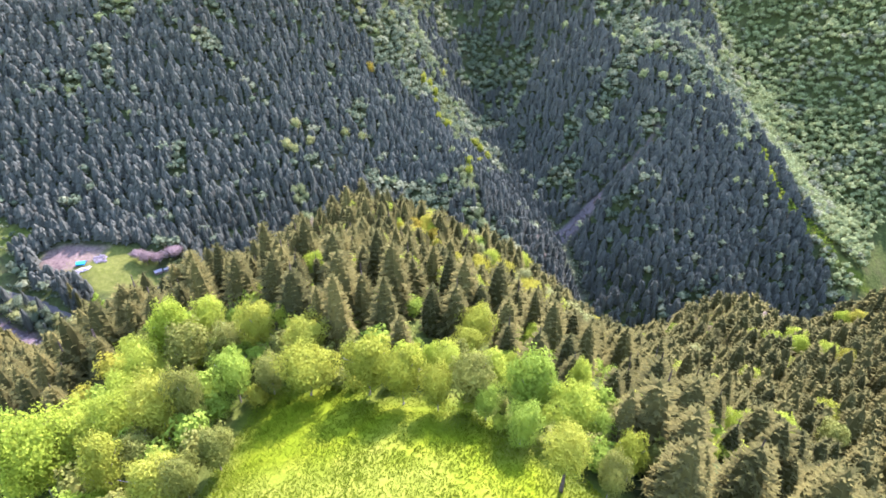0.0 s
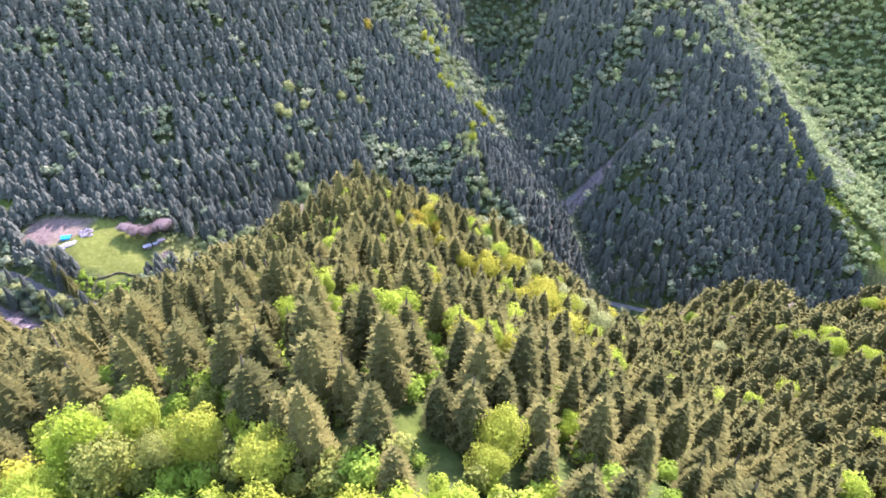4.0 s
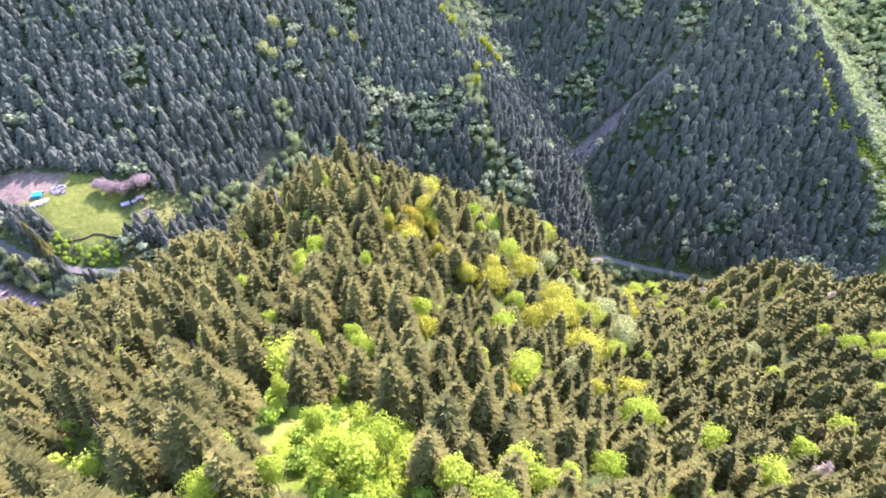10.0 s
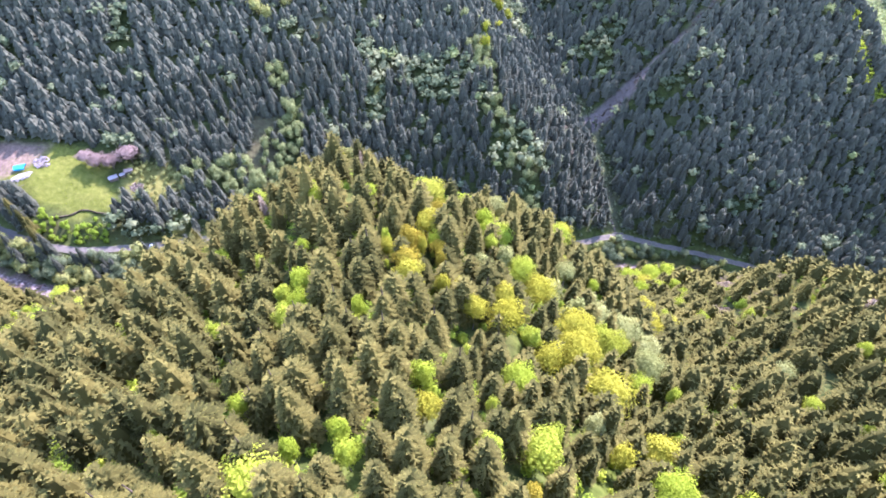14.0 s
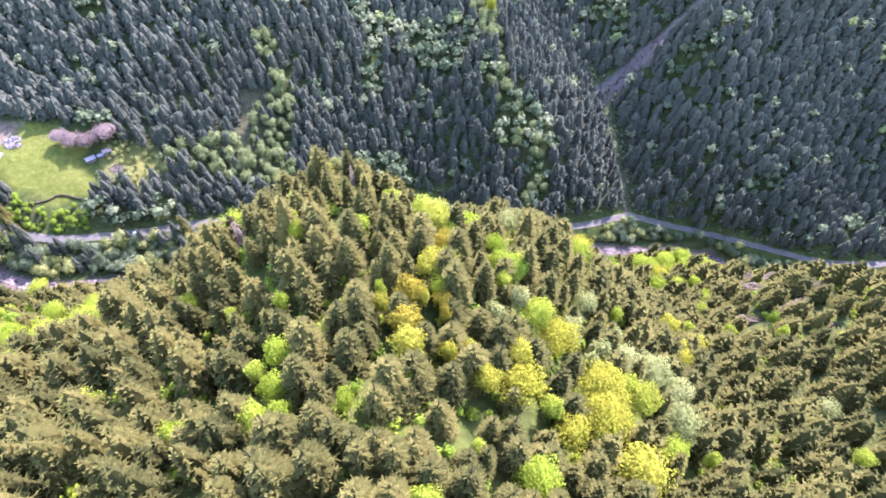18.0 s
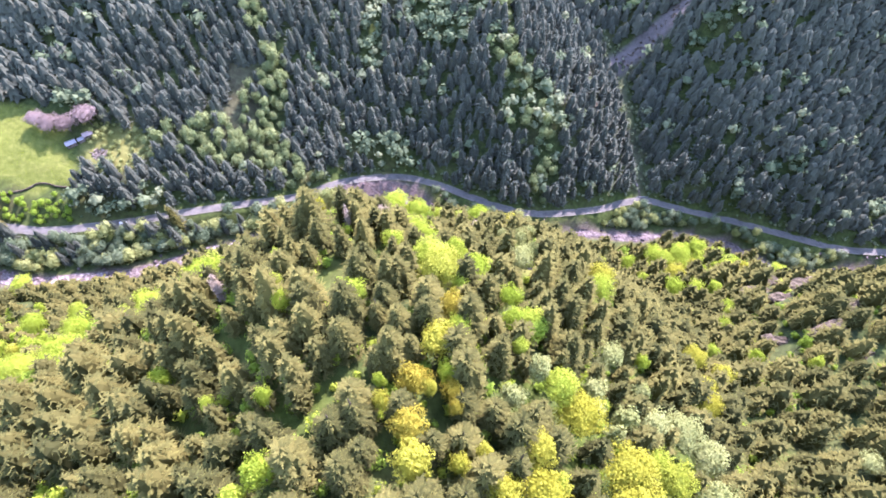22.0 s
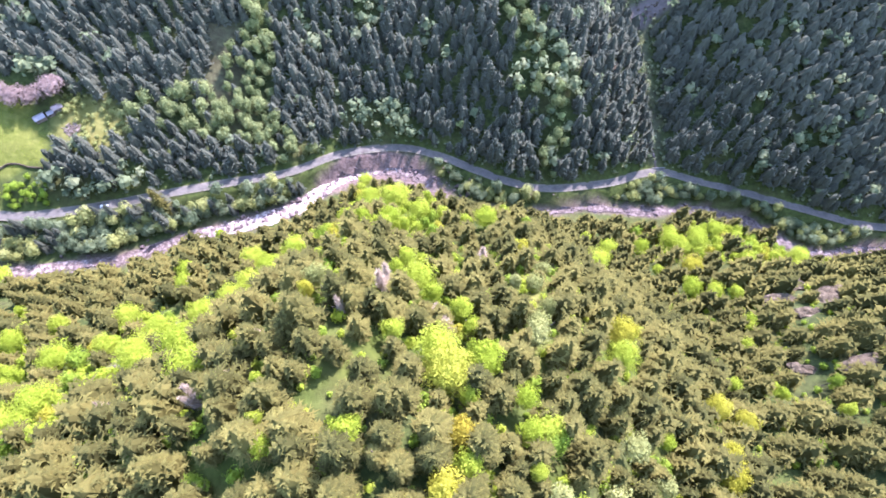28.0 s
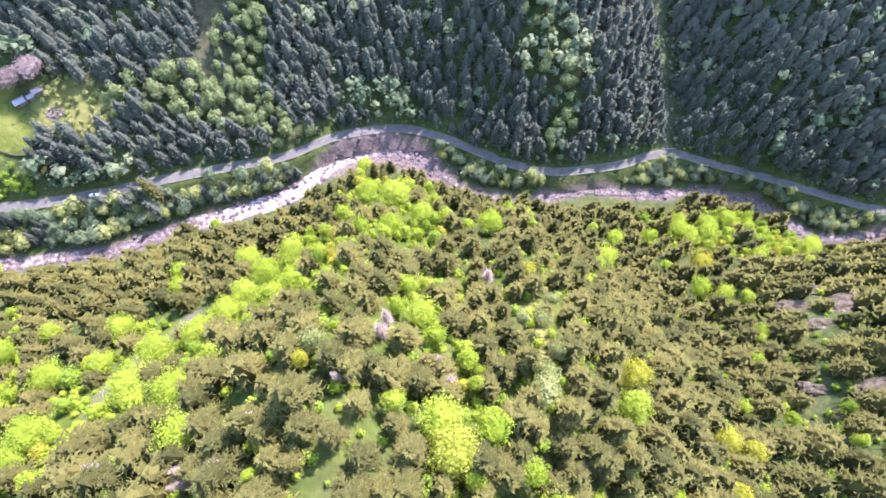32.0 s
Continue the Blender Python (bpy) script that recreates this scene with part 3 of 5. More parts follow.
def tiered_crown(rng, tall, wide, tiers, points):
    """A spruce seen from afar: ragged skirts of boughs, one above the other."""
    v, t, tip = [], [], []
    for k in range(tiers):
        f = k / tiers
        r, top, foot = wide * (1 - f**2) ** 0.75, tall * min(1.0, 0.05 + 0.95 * (k + 1.9) / tiers), tall * (0.05 + 0.95 * f)
        n, turn = len(v), rng.uniform(0, 6)
        v.append((rng.uniform(-0.1, 0.1), rng.uniform(-0.1, 0.1), top)), tip.append(0.25)
        for j in range(2 * points):
            a = turn + 3.1416 * j / points + rng.uniform(-0.12, 0.12)
            q = r * rng.uniform(0.86, 1.14) * (1.0 if j % 2 else 0.66)
            v.append((q * math.cos(a), q * math.sin(a), foot + tall * (rng.uniform(-0.03, 0.03) + (0.0 if j % 2 else 0.06))))
            tip.append(0.9 if j % 2 else 0.3)
            t.append((n, n + 1 + j, n + 1 + (j + 1) % (2 * points)))
    return np.array(v), np.array(t), np.array(tip)


GOLD = (1 + 5**0.5) / 2
BALL = np.array([(0, 1, GOLD), (0, -1, GOLD), (0, 1, -GOLD), (0, -1, -GOLD), (1, GOLD, 0), (-1, GOLD, 0), (1, -GOLD, 0), (-1, -GOLD, 0), (GOLD, 0, 1), (GOLD, 0, -1), (-GOLD, 0, 1), (-GOLD, 0, -1)]) / (1 + GOLD * GOLD) ** 0.5
BALL_TRIS = [(i, j, k) for i in range(12) for j in range(i + 1, 12) for k in range(j + 1, 12)
             if max(np.linalg.norm(BALL[i] - BALL[j]), np.linalg.norm(BALL[j] - BALL[k]), np.linalg.norm(BALL[i] - BALL[k])) < 1.1]
BALL_TRIS = [(i, j, k) if np.dot(np.cross(BALL[j] - BALL[i], BALL[k] - BALL[i]), BALL[i]) > 0 else (i, k, j) for i, j, k in BALL_TRIS]


def finer(v, t):
    """A ball with each triangle cut in four."""
    v, mid, fine = [tuple(q) for q in v], {}, []

    def half(i, j):
        key = (min(i, j), max(i, j))
        if key not in mid:
            m = (np.array(v[i]) + np.array(v[j])) / 2
            v.append(tuple(m / np.linalg.norm(m)))
            mid[key] = len(v) - 1
        return mid[key]

    for a, b, c in t:
        ab, bc, ca = half(a, b), half(b, c), half(c, a)
        fine += [(a, ab, ca), (ab, b, bc), (ca, bc, c), (ab, bc, ca)]
    return np.array(v), fine


BALL_FINE = finer(BALL, BALL_TRIS)


def leafy_crown(rng, tall, wide, leaves, size, lobes, foot=0.22):
    """A domed crown with shallow lobes: an inner body coloured darker for shade, under a coat of small leaves."""
    r = np.random.RandomState(rng.randrange(10**6))

    def ways(n, lift):
        d = r.normal(0, 1, (n, 3)) + [0, 0, lift]
        return d / np.linalg.norm(d, axis=1, keepdims=True)

    heads, reach = ways(lobes, 0.35), r.uniform(0.75, 1.15, lobes)

    def outline(d):
        near = np.exp(-(1 - d @ heads.T) * (3 + lobes * 0.6)) * reach
        egg = 1 - 0.14 * np.clip(d[:, 2], 0, 1) ** 2 - 0.1 * np.clip(-d[:, 2], 0, 1)
        return (0.64 + 0.4 * near.max(1)) * egg

    rise, middle = tall * (1 - foot) / 2, tall * (1 + foot) / 2
    scale = np.array([wide, wide, rise])
    body, faces = BALL_FINE if leaves > 150 else (BALL, BALL_TRIS)
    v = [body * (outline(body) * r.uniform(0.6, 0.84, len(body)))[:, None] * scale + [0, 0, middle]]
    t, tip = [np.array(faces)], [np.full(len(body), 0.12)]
    d = ways(leaves, 0.3)
    deep = r.uniform(0, 1, leaves) ** 0.6
    p = d * (outline(d) * (0.72 + 0.38 * deep))[:, None] * scale + [0, 0, middle] + r.normal(0, 0.16, (leaves, 3))
    n = d / scale * wide
    n = n / np.linalg.norm(n, axis=1, keepdims=True) + r.uniform(-0.85, 0.85, (leaves, 3)) + [0, 0, 0.2]
    n /= np.linalg.norm(n, axis=1, keepdims=True)
    a = np.cross(n, ways(leaves, 0.0))
    a /= np.linalg.norm(a, axis=1, keepdims=True)
    b, s = np.cross(n, a), (size * r.uniform(0.6, 1.35, leaves))[:, None]
    v.append(np.stack([p + a * s, p - a * s * 0.5 + b * s * 0.75, p - a * s * 0.45 - b * s * 0.8], 1).reshape(-1, 3))
    t.append(np.arange(leaves * 3).reshape(-1, 3) + len(body))
    # upper and outer leaves painted paler, as sun on the dome
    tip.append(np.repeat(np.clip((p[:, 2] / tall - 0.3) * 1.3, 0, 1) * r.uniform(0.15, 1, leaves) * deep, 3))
    return np.concatenate(v), np.concatenate(t), np.concatenate(tip)


def bare_crown(rng, tall, wide, twigs):
    """The thin bare twigs of a dead tree, on short boughs round the stem."""
    v, t, tip = [], [], []
    for k in range(twigs):
        a, f = rng.uniform(0, 6.283), rng.uniform(0.12, 0.97)
        reach = wide * (1 - f) ** 0.7 * rng.uniform(0.35, 1) + 0.3
        z, c, s = tall * f, math.cos(a), math.sin(a)
        start, w = rng.uniform(0, 0.6) * reach, 0.085
        i = len(v)
        v += [(c * start - s * w, s * start + c * w, z), (c * start + s * w, s * start - c * w, z), (c * reach + rng.uniform(-0.5, 0.5), s * reach + rng.uniform(-0.5, 0.5), z + rng.uniform(-0.5, 0.7))]
        t.append((i, i + 1, i + 2))
        tip += [rng.uniform(0, 1)] * 3
    return np.array(v), np.array(t), np.array(tip)


def limbs(rng, tall, wide, n=5):
    pieces = [ring_tube([(0, 0, -0.6), (0.1, 0, tall * 0.3), (0, 0.1, tall * 0.82)], [0.03 * tall * 0.55, 0.018 * tall * 0.6, 0.03], 7)]
    for k in range(n):
        a, z = 6.28 * k / n + rng.uniform(-0.4, 0.4), tall * rng.uniform(0.28, 0.5)
        out = wide * rng.uniform(0.5, 0.75)
        pieces.append(ring_tube([(0, 0, z), (math.cos(a) * out * 0.5, math.sin(a) * out * 0.5, z + tall * 0.12), (math.cos(a) * out, math.sin(a) * out, z + tall * 0.28)], [0.10, 0.07, 0.03], 5))
    return joined(pieces)


rng = random.Random(11)
SPRUCE_NEAR = [spruce_crown(rng, h, w, 18, 13, 9, 0.95) for h, w in ((15.5, 2.9), (16.5, 3.3), (14, 3.3), (17.5, 3.0), (15.5, 3.6), (13, 2.7))]
SPRUCE_MID = [spruce_crown(rng, h, w, 13, 10, 6, 1.12) for h, w in ((15.5, 2.9), (16.5, 3.3), (14.5, 3.4), (17.5, 2.9))]
SPRUCE_SIDE = [spruce_crown(rng, h, w, 11, 9, 3, 1.3, (0.45, 0.6)) for h, w in ((16, 2.9), (15, 3.3), (17, 3.1))]
SPRUCE_FOOT = [spruce_crown(rng, h, w, 8, 7, 1, 2.4) for h, w in ((14, 3.0), (12.5, 3.4), (15.5, 3.2), (13, 2.8))]
SPRUCE_LOW = [tiered_crown(rng, h, w, 4, 6) for h, w in ((13.5, 3.2), (12, 3.6), (15, 3.4), (13, 2.9), (10.5, 3.3))]
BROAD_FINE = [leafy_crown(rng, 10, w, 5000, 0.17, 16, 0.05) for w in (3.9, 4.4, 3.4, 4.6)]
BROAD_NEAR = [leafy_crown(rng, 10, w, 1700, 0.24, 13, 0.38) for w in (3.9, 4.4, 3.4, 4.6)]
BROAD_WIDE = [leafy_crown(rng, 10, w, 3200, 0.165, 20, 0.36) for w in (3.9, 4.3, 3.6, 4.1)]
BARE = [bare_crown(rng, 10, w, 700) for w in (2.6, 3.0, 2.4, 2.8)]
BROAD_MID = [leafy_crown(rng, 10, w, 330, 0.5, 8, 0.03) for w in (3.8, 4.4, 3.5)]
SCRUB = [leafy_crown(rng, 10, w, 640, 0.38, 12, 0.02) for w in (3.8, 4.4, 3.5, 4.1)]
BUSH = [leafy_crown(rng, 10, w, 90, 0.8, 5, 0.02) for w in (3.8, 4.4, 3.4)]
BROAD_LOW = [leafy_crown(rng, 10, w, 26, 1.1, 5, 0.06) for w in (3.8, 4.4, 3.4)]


def scatter(x, y, spread, seed):
    """A jittered lattice of places over the ranges x and y."""
    r = np.random.RandomState(seed)
    a, b = np.meshgrid(np.arange(*x, spread), np.arange(*y, spread * 0.9))
    a = a + (np.arange(len(a)) % 2)[:, None] * spread / 2
    a, b = a.ravel(), b.ravel()
    return a + r.uniform(-0.44, 0.44, len(a)) * spread, b + r.uniform(-0.44, 0.44, len(a)) * spread, r


def forest(name, crowns, x, y, z, tall, wide, seed, material, label, category="trees"):
    """Many trees joined into one mesh; each with a tone of its own."""
    r = np.random.RandomState(seed)
    which = r.randint(0, len(crowns), len(x))
    v, t, tip, tone, at = [], [], [], [], 0
    for k, (cv, ct, ctip) in enumerate(crowns):
        pick = np.nonzero(which == k)[0]
        if not len(pick):
            continue
        a = r.uniform(0, 6.283, len(pick))
        c, s = np.cos(a)[:, None], np.sin(a)[:, None]
        w = wide[pick][:, None]
        lean = r.uniform(-0.03, 0.03, (len(pick), 2))
        zz = cv[None, :, 2] * tall[pick][:, None]
        pts = np.stack([x[pick][:, None] + (c * cv[None, :, 0] - s * cv[None, :, 1]) * w + zz * lean[:, :1],
                        y[pick][:, None] + (s * cv[None, :, 0] + c * cv[None, :, 1]) * w + zz * lean[:, 1:], z[pick][:, None] + zz], 2)
        v.append(pts.reshape(-1, 3))
        t.append((ct[None] + (np.arange(len(pick)) * len(cv))[:, None, None]).reshape(-1, 3) + at)
        tip.append(np.tile(ctip, len(pick)))
        tone.append(np.repeat(r.uniform(0, 1, len(pick)), len(cv)))
        at += len(pick) * len(cv)
    ob = new(name, mesh_of(name, np.concatenate(v), np.concatenate(t), material, {"tip": np.concatenate(tip), "tone": np.concatenate(tone)}))
    return tagged(ob, label, category, kind="stuff")


def planted(ob, m):
    """A copy of a tree at the pose m, whatever the size of the first."""
    return copy_thing(ob, m @ Matrix.Diagonal((1 / ob.scale[0], 1 / ob.scale[1], 1 / ob.scale[2], 1)))


def tree_thing(name, trunk, crown, trunk_material, crown_material, label, category="tree"):
    """A tree: an empty at its foot with a trunk and a crown."""
    ob = tagged(new(name), label, category)
    part("trunk", mesh_of("trunk", *trunk, trunk_material, None, True), ob)
    part("crown", mesh_of("crown", crown[0], crown[1], crown_material, {"tip": crown[2]}), ob)
    return ob

# ---- broadleaf trees that stand out, by the colour of their leaves: x, y and half width ----
STANDOUT = []
STANDOUT += [("spring", *p) for p in [(-6, 197, 5.4), (42, 157, 4.7)]]
STANDOUT += [("lime", *p) for p in [(18, 172, 4.4), (-4, 170, 2.0), (-2, 180, 2.9), (13, 187, 3.6), (11, 180, 2.3), (9, 193, 2.5), (-8, 202, 5.4), (-17, 205, 2.4), (84, 304, 6.6), (-2, 192, 1.9), (89, 211, 2.8), (112, 238, 2.1), (131, 306, 6.6), (-129, 189, 6.3), (-119, 190, 3.6), (-57, 160, 1.5), (-35, 149, 2.5), (-31, 145, 2.2), (-28, 139, 1.9), (-71, 147, 2.4), (-9, 147, 1.4), (39, 161, 2.9), (81, 156, 1.6), (-37, 186, 1.2), (19, 149, 3.1), (48, 147, 2.9), (-46, 164, 1.5), (18, 121, 2.3), (-9, 83, 3.2), (-7, 86, 2.2), (-12, 83, 2.1), (-15, 88, 1.4)]]
STANDOUT += [("lime", *p) for p in [(-21, 94, 1.2), (-22, 78, 1.7), (-21, 74, 1.4), (-17, 80, 1.4), (1, 82, 2.6), (4, 80, 2.1), (9, 87, 2.9), (12, 85, 2.0), (16, 88, 2.2), (25, 94, 2.3), (25, 79, 2.3), (6, 79, 1.8), (-16, 113, 2.3), (-31, 117, 1.5), (-35, 164, 1.6), (58, 114, 3.4), (132, 163, 4.4), (133, 152, 4.5), (99, 124, 3.4), (120, 139, 3.2), (56, 146, 2.2), (2, 202, 3.8), (10, 187, 2.9), (-23, 185, 2.7), (36, 207, 4.6), (-14, 228, 4.1), (-20, 229, 2.5)]]
STANDOUT += [("lime", *p) for p in [(-10, 222, 2.7), (-1, 210, 2.4), (-73, 270, 6.8), (-81, 259, 7.0), (-82, 246, 5.8), (-71, 207, 6.1), (-58, 199, 4.1), (-127, 233, 6.3), (-137, 213, 6.0), (-121, 218, 4.9), (-120, 196, 6.4), (-46, 311, 6.8), (-31, 296, 6.4), (-19, 282, 5.9), (-29, 271, 4.5), (9, 280, 5.9), (68, 283, 6.6), (124, 304, 6.6), (121, 311, 6.6), (150, 320, 6.6), (107, 265, 5.4), (119, 258, 4.1), (114, 241, 2.7), (209, 314, 6.1), (102, 207, 2.4), (114, 201, 2.7), (105, 228, 2.6)]]
STANDOUT += [("lime", *p) for p in [(136, 141, 4.4), (141, 163, 3.8), (106, 140, 2.1), (220, 229, 4.8), (13, 134, 4.5), (15, 117, 3.8), (6, 114, 3.1), (40, 115, 4.7), (-32, 152, 3.0), (-31, 138, 2.4), (-171, 224, 6.1), (-174, 205, 6.7)]]
STANDOUT += [("lime", *p) for p in [(-164, 188, 5.8), (-44, 137, 2.3), (-38, 193, 1.3), (84, 159, 1.5), (49, 129, 2.1), (-18, 142, 1.5), (-15, 167, 1.4), (-24, 104, 3.5), (-14, 109, 2.1), (-5, 128, 2.3), (3, 138, 1.9), (101, 151, 2.2), (132, 174, 2.5), (-56, 112, 2.0), (-21, 109, 1.7), (-59, 171, 1.9), (7, 124, 1.3), (-40, 111, 1.2), (-101, 222, 7.3), (-94, 209, 6.7), (-95, 270, 6.5), (-118, 254, 4.1), (-35, 305, 5.4), (-58, 348, 5.4), (137, 315, 6.6), (113, 261, 4.3), (70, 307, 4.2), (-35, 182, 1.8), (45, 188, 2.0), (-230, 268, 6.4), (-49, 237, 4.1)]]
STANDOUT += [("lime", *p) for p in [(-85, 239, 5.9), (-88, 228, 6.0), (-19, 239, 3.4), (-3, 216, 3.6), (126, 322, 5.4), (197, 305, 6.8), (19, 298, 3.3), (-59, 339, 4.2), (55, 268, 3.5), (-53, 289, 3.7), (-39, 268, 3.0), (-58, 278, 3.5), (-9, 285, 3.0), (0, 277, 3.3), (-62, 239, 4.2), (-159, 232, 4.6), (-121, 262, 4.0), (-134, 303, 3.5), (104, 307, 4.3), (102, 283, 3.9), (142, 286, 4.1)]]
STANDOUT += [("yellow", *p) for p in [(30, 150, 6.3), (22, 168, 5.3), (68, 187, 4.5), (12, 152, 4.1), (-9, 154, 3.5), (5, 151, 3.0), (-7, 167, 1.8), (-15, 163, 1.5), (-2, 154, 1.9), (22, 145, 3.6), (31, 158, 6.3), (36, 140, 6.2), (12, 159, 3.6), (-6, 176, 3.5), (117, 283, 6.6), (-4, 120, 2.3), (33, 122, 2.9), (43, 125, 3.7), (9, 76, 3.2), (2, 75, 2.2), (-8, 72, 1.4), (188, 204, 3.9), (2, 157, 2.2), (67, 181, 4.5), (84, 197, 4.0), (16, 246, 3.1)]]
STANDOUT += [("yellow", *p) for p in [(132, 129, 3.6), (219, 219, 4.8), (73, 200, 4.5), (40, 215, 4.5), (-35, 212, 2.2)]]
STANDOUT += [("orange", *p) for p in [(-4, 186, 2.7), (-3, 164, 1.5), (-10, 168, 3.0), (12, 108, 2.1), (-3, 167, 1.9), (-10, 160, 3.4)]]
STANDOUT += [("green", *p) for p in [(15, 185, 2.8), (26, 281, 3.0), (-46, 249, 2.2), (118, 211, 2.1)]]
STANDOUT += [("grey", *p) for p in [(8, 168, 2.6), (14, 175, 3.4), (35, 186, 3.2), (41, 169, 4.2), (50, 170, 5.5), (57, 165, 5.3), (106, 168, 3.1), (15, 213, 3.1), (-34, 216, 2.6), (29, 128, 3.1), (52, 154, 5.0), (42, 178, 2.8), (14, 209, 3.2), (12, 228, 2.4), (17, 228, 2.5), (19, 219, 2.4), (21, 236, 2.4)]]
STANDOUT += [("dead", *p) for p in [(83, 110, 3.0), (154, 200, 3.6), (-22, 221, 2.7), (-7, 210, 2.9), (5, 246, 3.0), (-53, 190, 1.7), (-22, 225, 2.3), (-9, 215, 2.2)]]
STANDOUT += [("dead", *p) for p in [(-28, 209, 1.6), (-46, 194, 2.0), (-54, 192, 2.0), (-81, 191, 1.6), (-41, 202, 1.5)]]

# the trees round the hill meadow: x, y, half width and height
RING = []
RING += [("green", *p) for p in [(-50.5, 39.8, 2.7, 13.7), (-24.1, 44.7, 2.3, 9.5), (4.3, 37.0, 1.4, 5.8), (8.5, 37.7, 2.8, 10.1), (7.2, 33.1, 1.5, 6.3), (14.9, 33.6, 1.5, 6.5)]]
RING += [("lime", *p) for p in [(-43.5, 36.4, 3.5, 13.6), (-40.8, 38.8, 2.6, 9.5), (-37.4, 40.9, 2.3, 9.8), (-37.0, 44.5, 2.4, 9.9), (-36.2, 48.0, 2.2, 10.5), (-34.6, 52.3, 2.9, 12.3), (-31.9, 56.4, 2.0, 9.5), (-21.0, 54.8, 0.9, 7.0), (-1.3, 45.5, 1.3, 5.5), (15.0, 43.1, 1.4, 7.5), (12.2, 34.8, 2.2, 7.6), (13.0, 60.0, 1.5, 6.1), (62.4, 102.7, 3.1, 13.0), (82.8, 116.2, 3.5, 12.7), (43.0, 52.9, 2.1, 9.2), (68.4, 73.4, 3.3, 12.6), (0.5, 45.3, 1.7, 5.9)]]
RING += [("bud", *p) for p in [(-32.7, 51.2, 3.3, 9.3), (-27.8, 53.3, 1.9, 6.9), (-27.6, 40.9, 1.9, 11.5), (-20.1, 45.2, 1.7, 6.9), (-22.4, 34.3, 2.0, 6.6), (-24.0, 30.9, 1.6, 7.4), (-31.9, 36.5, 2.1, 7.4), (3.0, 38.6, 2.1, 8.6), (86.1, 78.3, 3.9, 12.8), (13.5, 27.0, 1.2, 6.0)]]
RING += [("yellow", *p) for p in [(-23.7, 53.2, 2.3, 9.6), (-31.1, 40.5, 2.7, 11.1), (-26.6, 30.6, 2.7, 7.7), (3.4, 51.5, 1.8, 5.4), (16.1, 29.4, 1.4, 7.2)]]
RING += [("yellow", *p) for p in [(-16.9, 50.9, 2.5, 7.6), (-8.2, 42.5, 3.2, 8.7)]]
RING += [("spring", *p) for p in [(-15.3, 43.9, 2.9, 8.1), (-4.2, 40.1, 2.3, 8.7), (-0.5, 38.7, 1.5, 7.2), (-33.7, 33.9, 2.3, 10.3), (4.4, 54.5, 2.3, 7.9), (32.2, 45.7, 1.4, 5.9), (99.3, 96.5, 3.0, 11.4)]]
STANDOUT += [ring[:4] for ring in RING]
TALL = {ring[1:3]: ring[4] for ring in RING}


# ---- where trees stand ----
def crowded(x, y):
    """Where one of the broadleaf trees that stand out has its place."""
    hit = np.zeros(np.shape(x), bool)
    for key, tx, ty, tr in STANDOUT:
        hit |= np.hypot(x - tx, y - ty) < (0.2 if key == "dead" else 0.66) * tr + 0.8
    return hit


def open_land(x, y):
    """Where no tree of the forest grows."""
    d_road, d_river = along(x, y, ROAD_CURVE)[0], along(x, y, RIVER_CURVE)[0]
    wide = 2 + 8 * ease(1 - np.hypot(x - 140, y - 492) / 120)
    return ((d_road < 5.5) | (d_river < 7) | (margin(x, y, HILL_MEADOW) > -3.5) | (margin(x, y, WEST_MEADOW) > -3) | (margin(x, y, WEST_YARD) > -2) | (margin(x, y, WEST_CLEARING) > 2)
            | (margin(x, y, BARE_SLOPE) > 9) | (margin(x, y, FALLEN_SLOPE) > 5) | inside(x, y, ROUGH_PASTURE) | (margin(x, y, LIME_CLEARING) > -0.5) | (along(x, y, CHUTE_CURVE)[0] < wide) | ((along(x, y, GULLY_CURVE)[0] < 6) & (y < 520)) | (along(x, y, dense(TRACK, 3))[0] < 6) | crowded(x, y) | (margin(x, y, BROAD_ZONE) > 0) | (margin(x, y, DRY_STREAK) > -1) | (np.hypot(x + 226, y - 355) < 13) | ((x > -266) & (x < -222) & (y > 296) & (y < 330)) | (along(x, y, dense(CREST_EAST[:5], 5))[0] < 6) | rocky(x, y))


def rocky(x, y):
    hit = np.zeros(np.shape(x), bool)
    for rx, ry, long, _ in LEDGES:
        hit |= np.hypot(x - rx, y - ry + 2.5) < 0.3 * long + 0.5
    return hit


# the spurs on the camera's side of the river
x, y, r = scatter((-330, 330), (137, 352), 7.4, 3)
flank = (y > 238) | (abs(x + 5) > 62)
x, y = x[flank], y[flank]
for wide, span, step, seed in (((-67, 57), (137, 238), 6.1, 1), ((-330, 330), (30, 137), 5.6, 2)):
    nx, ny, _ = scatter(wide, span, step, seed)
    x, y = np.append(x, nx), np.append(y, ny)
bank = np.interp(x, RIVER_CURVE[:, 0], RIVER_CURVE[:, 1])
good = (y < bank - np.where((x > -135) & (x < 140), 13, 7)) & ~open_land(x, y)
x, y = x[good], y[good]
z = height(x, y)
broad = (soft_noise(x, y, 30, 21) * 0.6 + soft_noise(x, y, 11, 22) * 0.4 + 0.20 * ease((y - 225) / 40) * ease(1 - abs(x + 20) / 90)) > 0.92
thicket = np.maximum.reduce([margin(x, y, th) for th in THICKETS]) + 9 * (soft_noise(x, y, 8, 25) - 0.5)
broad |= (thicket > 0) & (r.uniform(0, 1, len(x)) < 0.72)
bud = (margin(x, y, BUDDING) > -1) & (r.uniform(0, 1, len(x)) < 0.8)
broad |= bud
size = r.uniform(0.74, 1.2, len(x)) * np.interp(y, [32, 75, 130], [0.62, 0.87, 1.09])
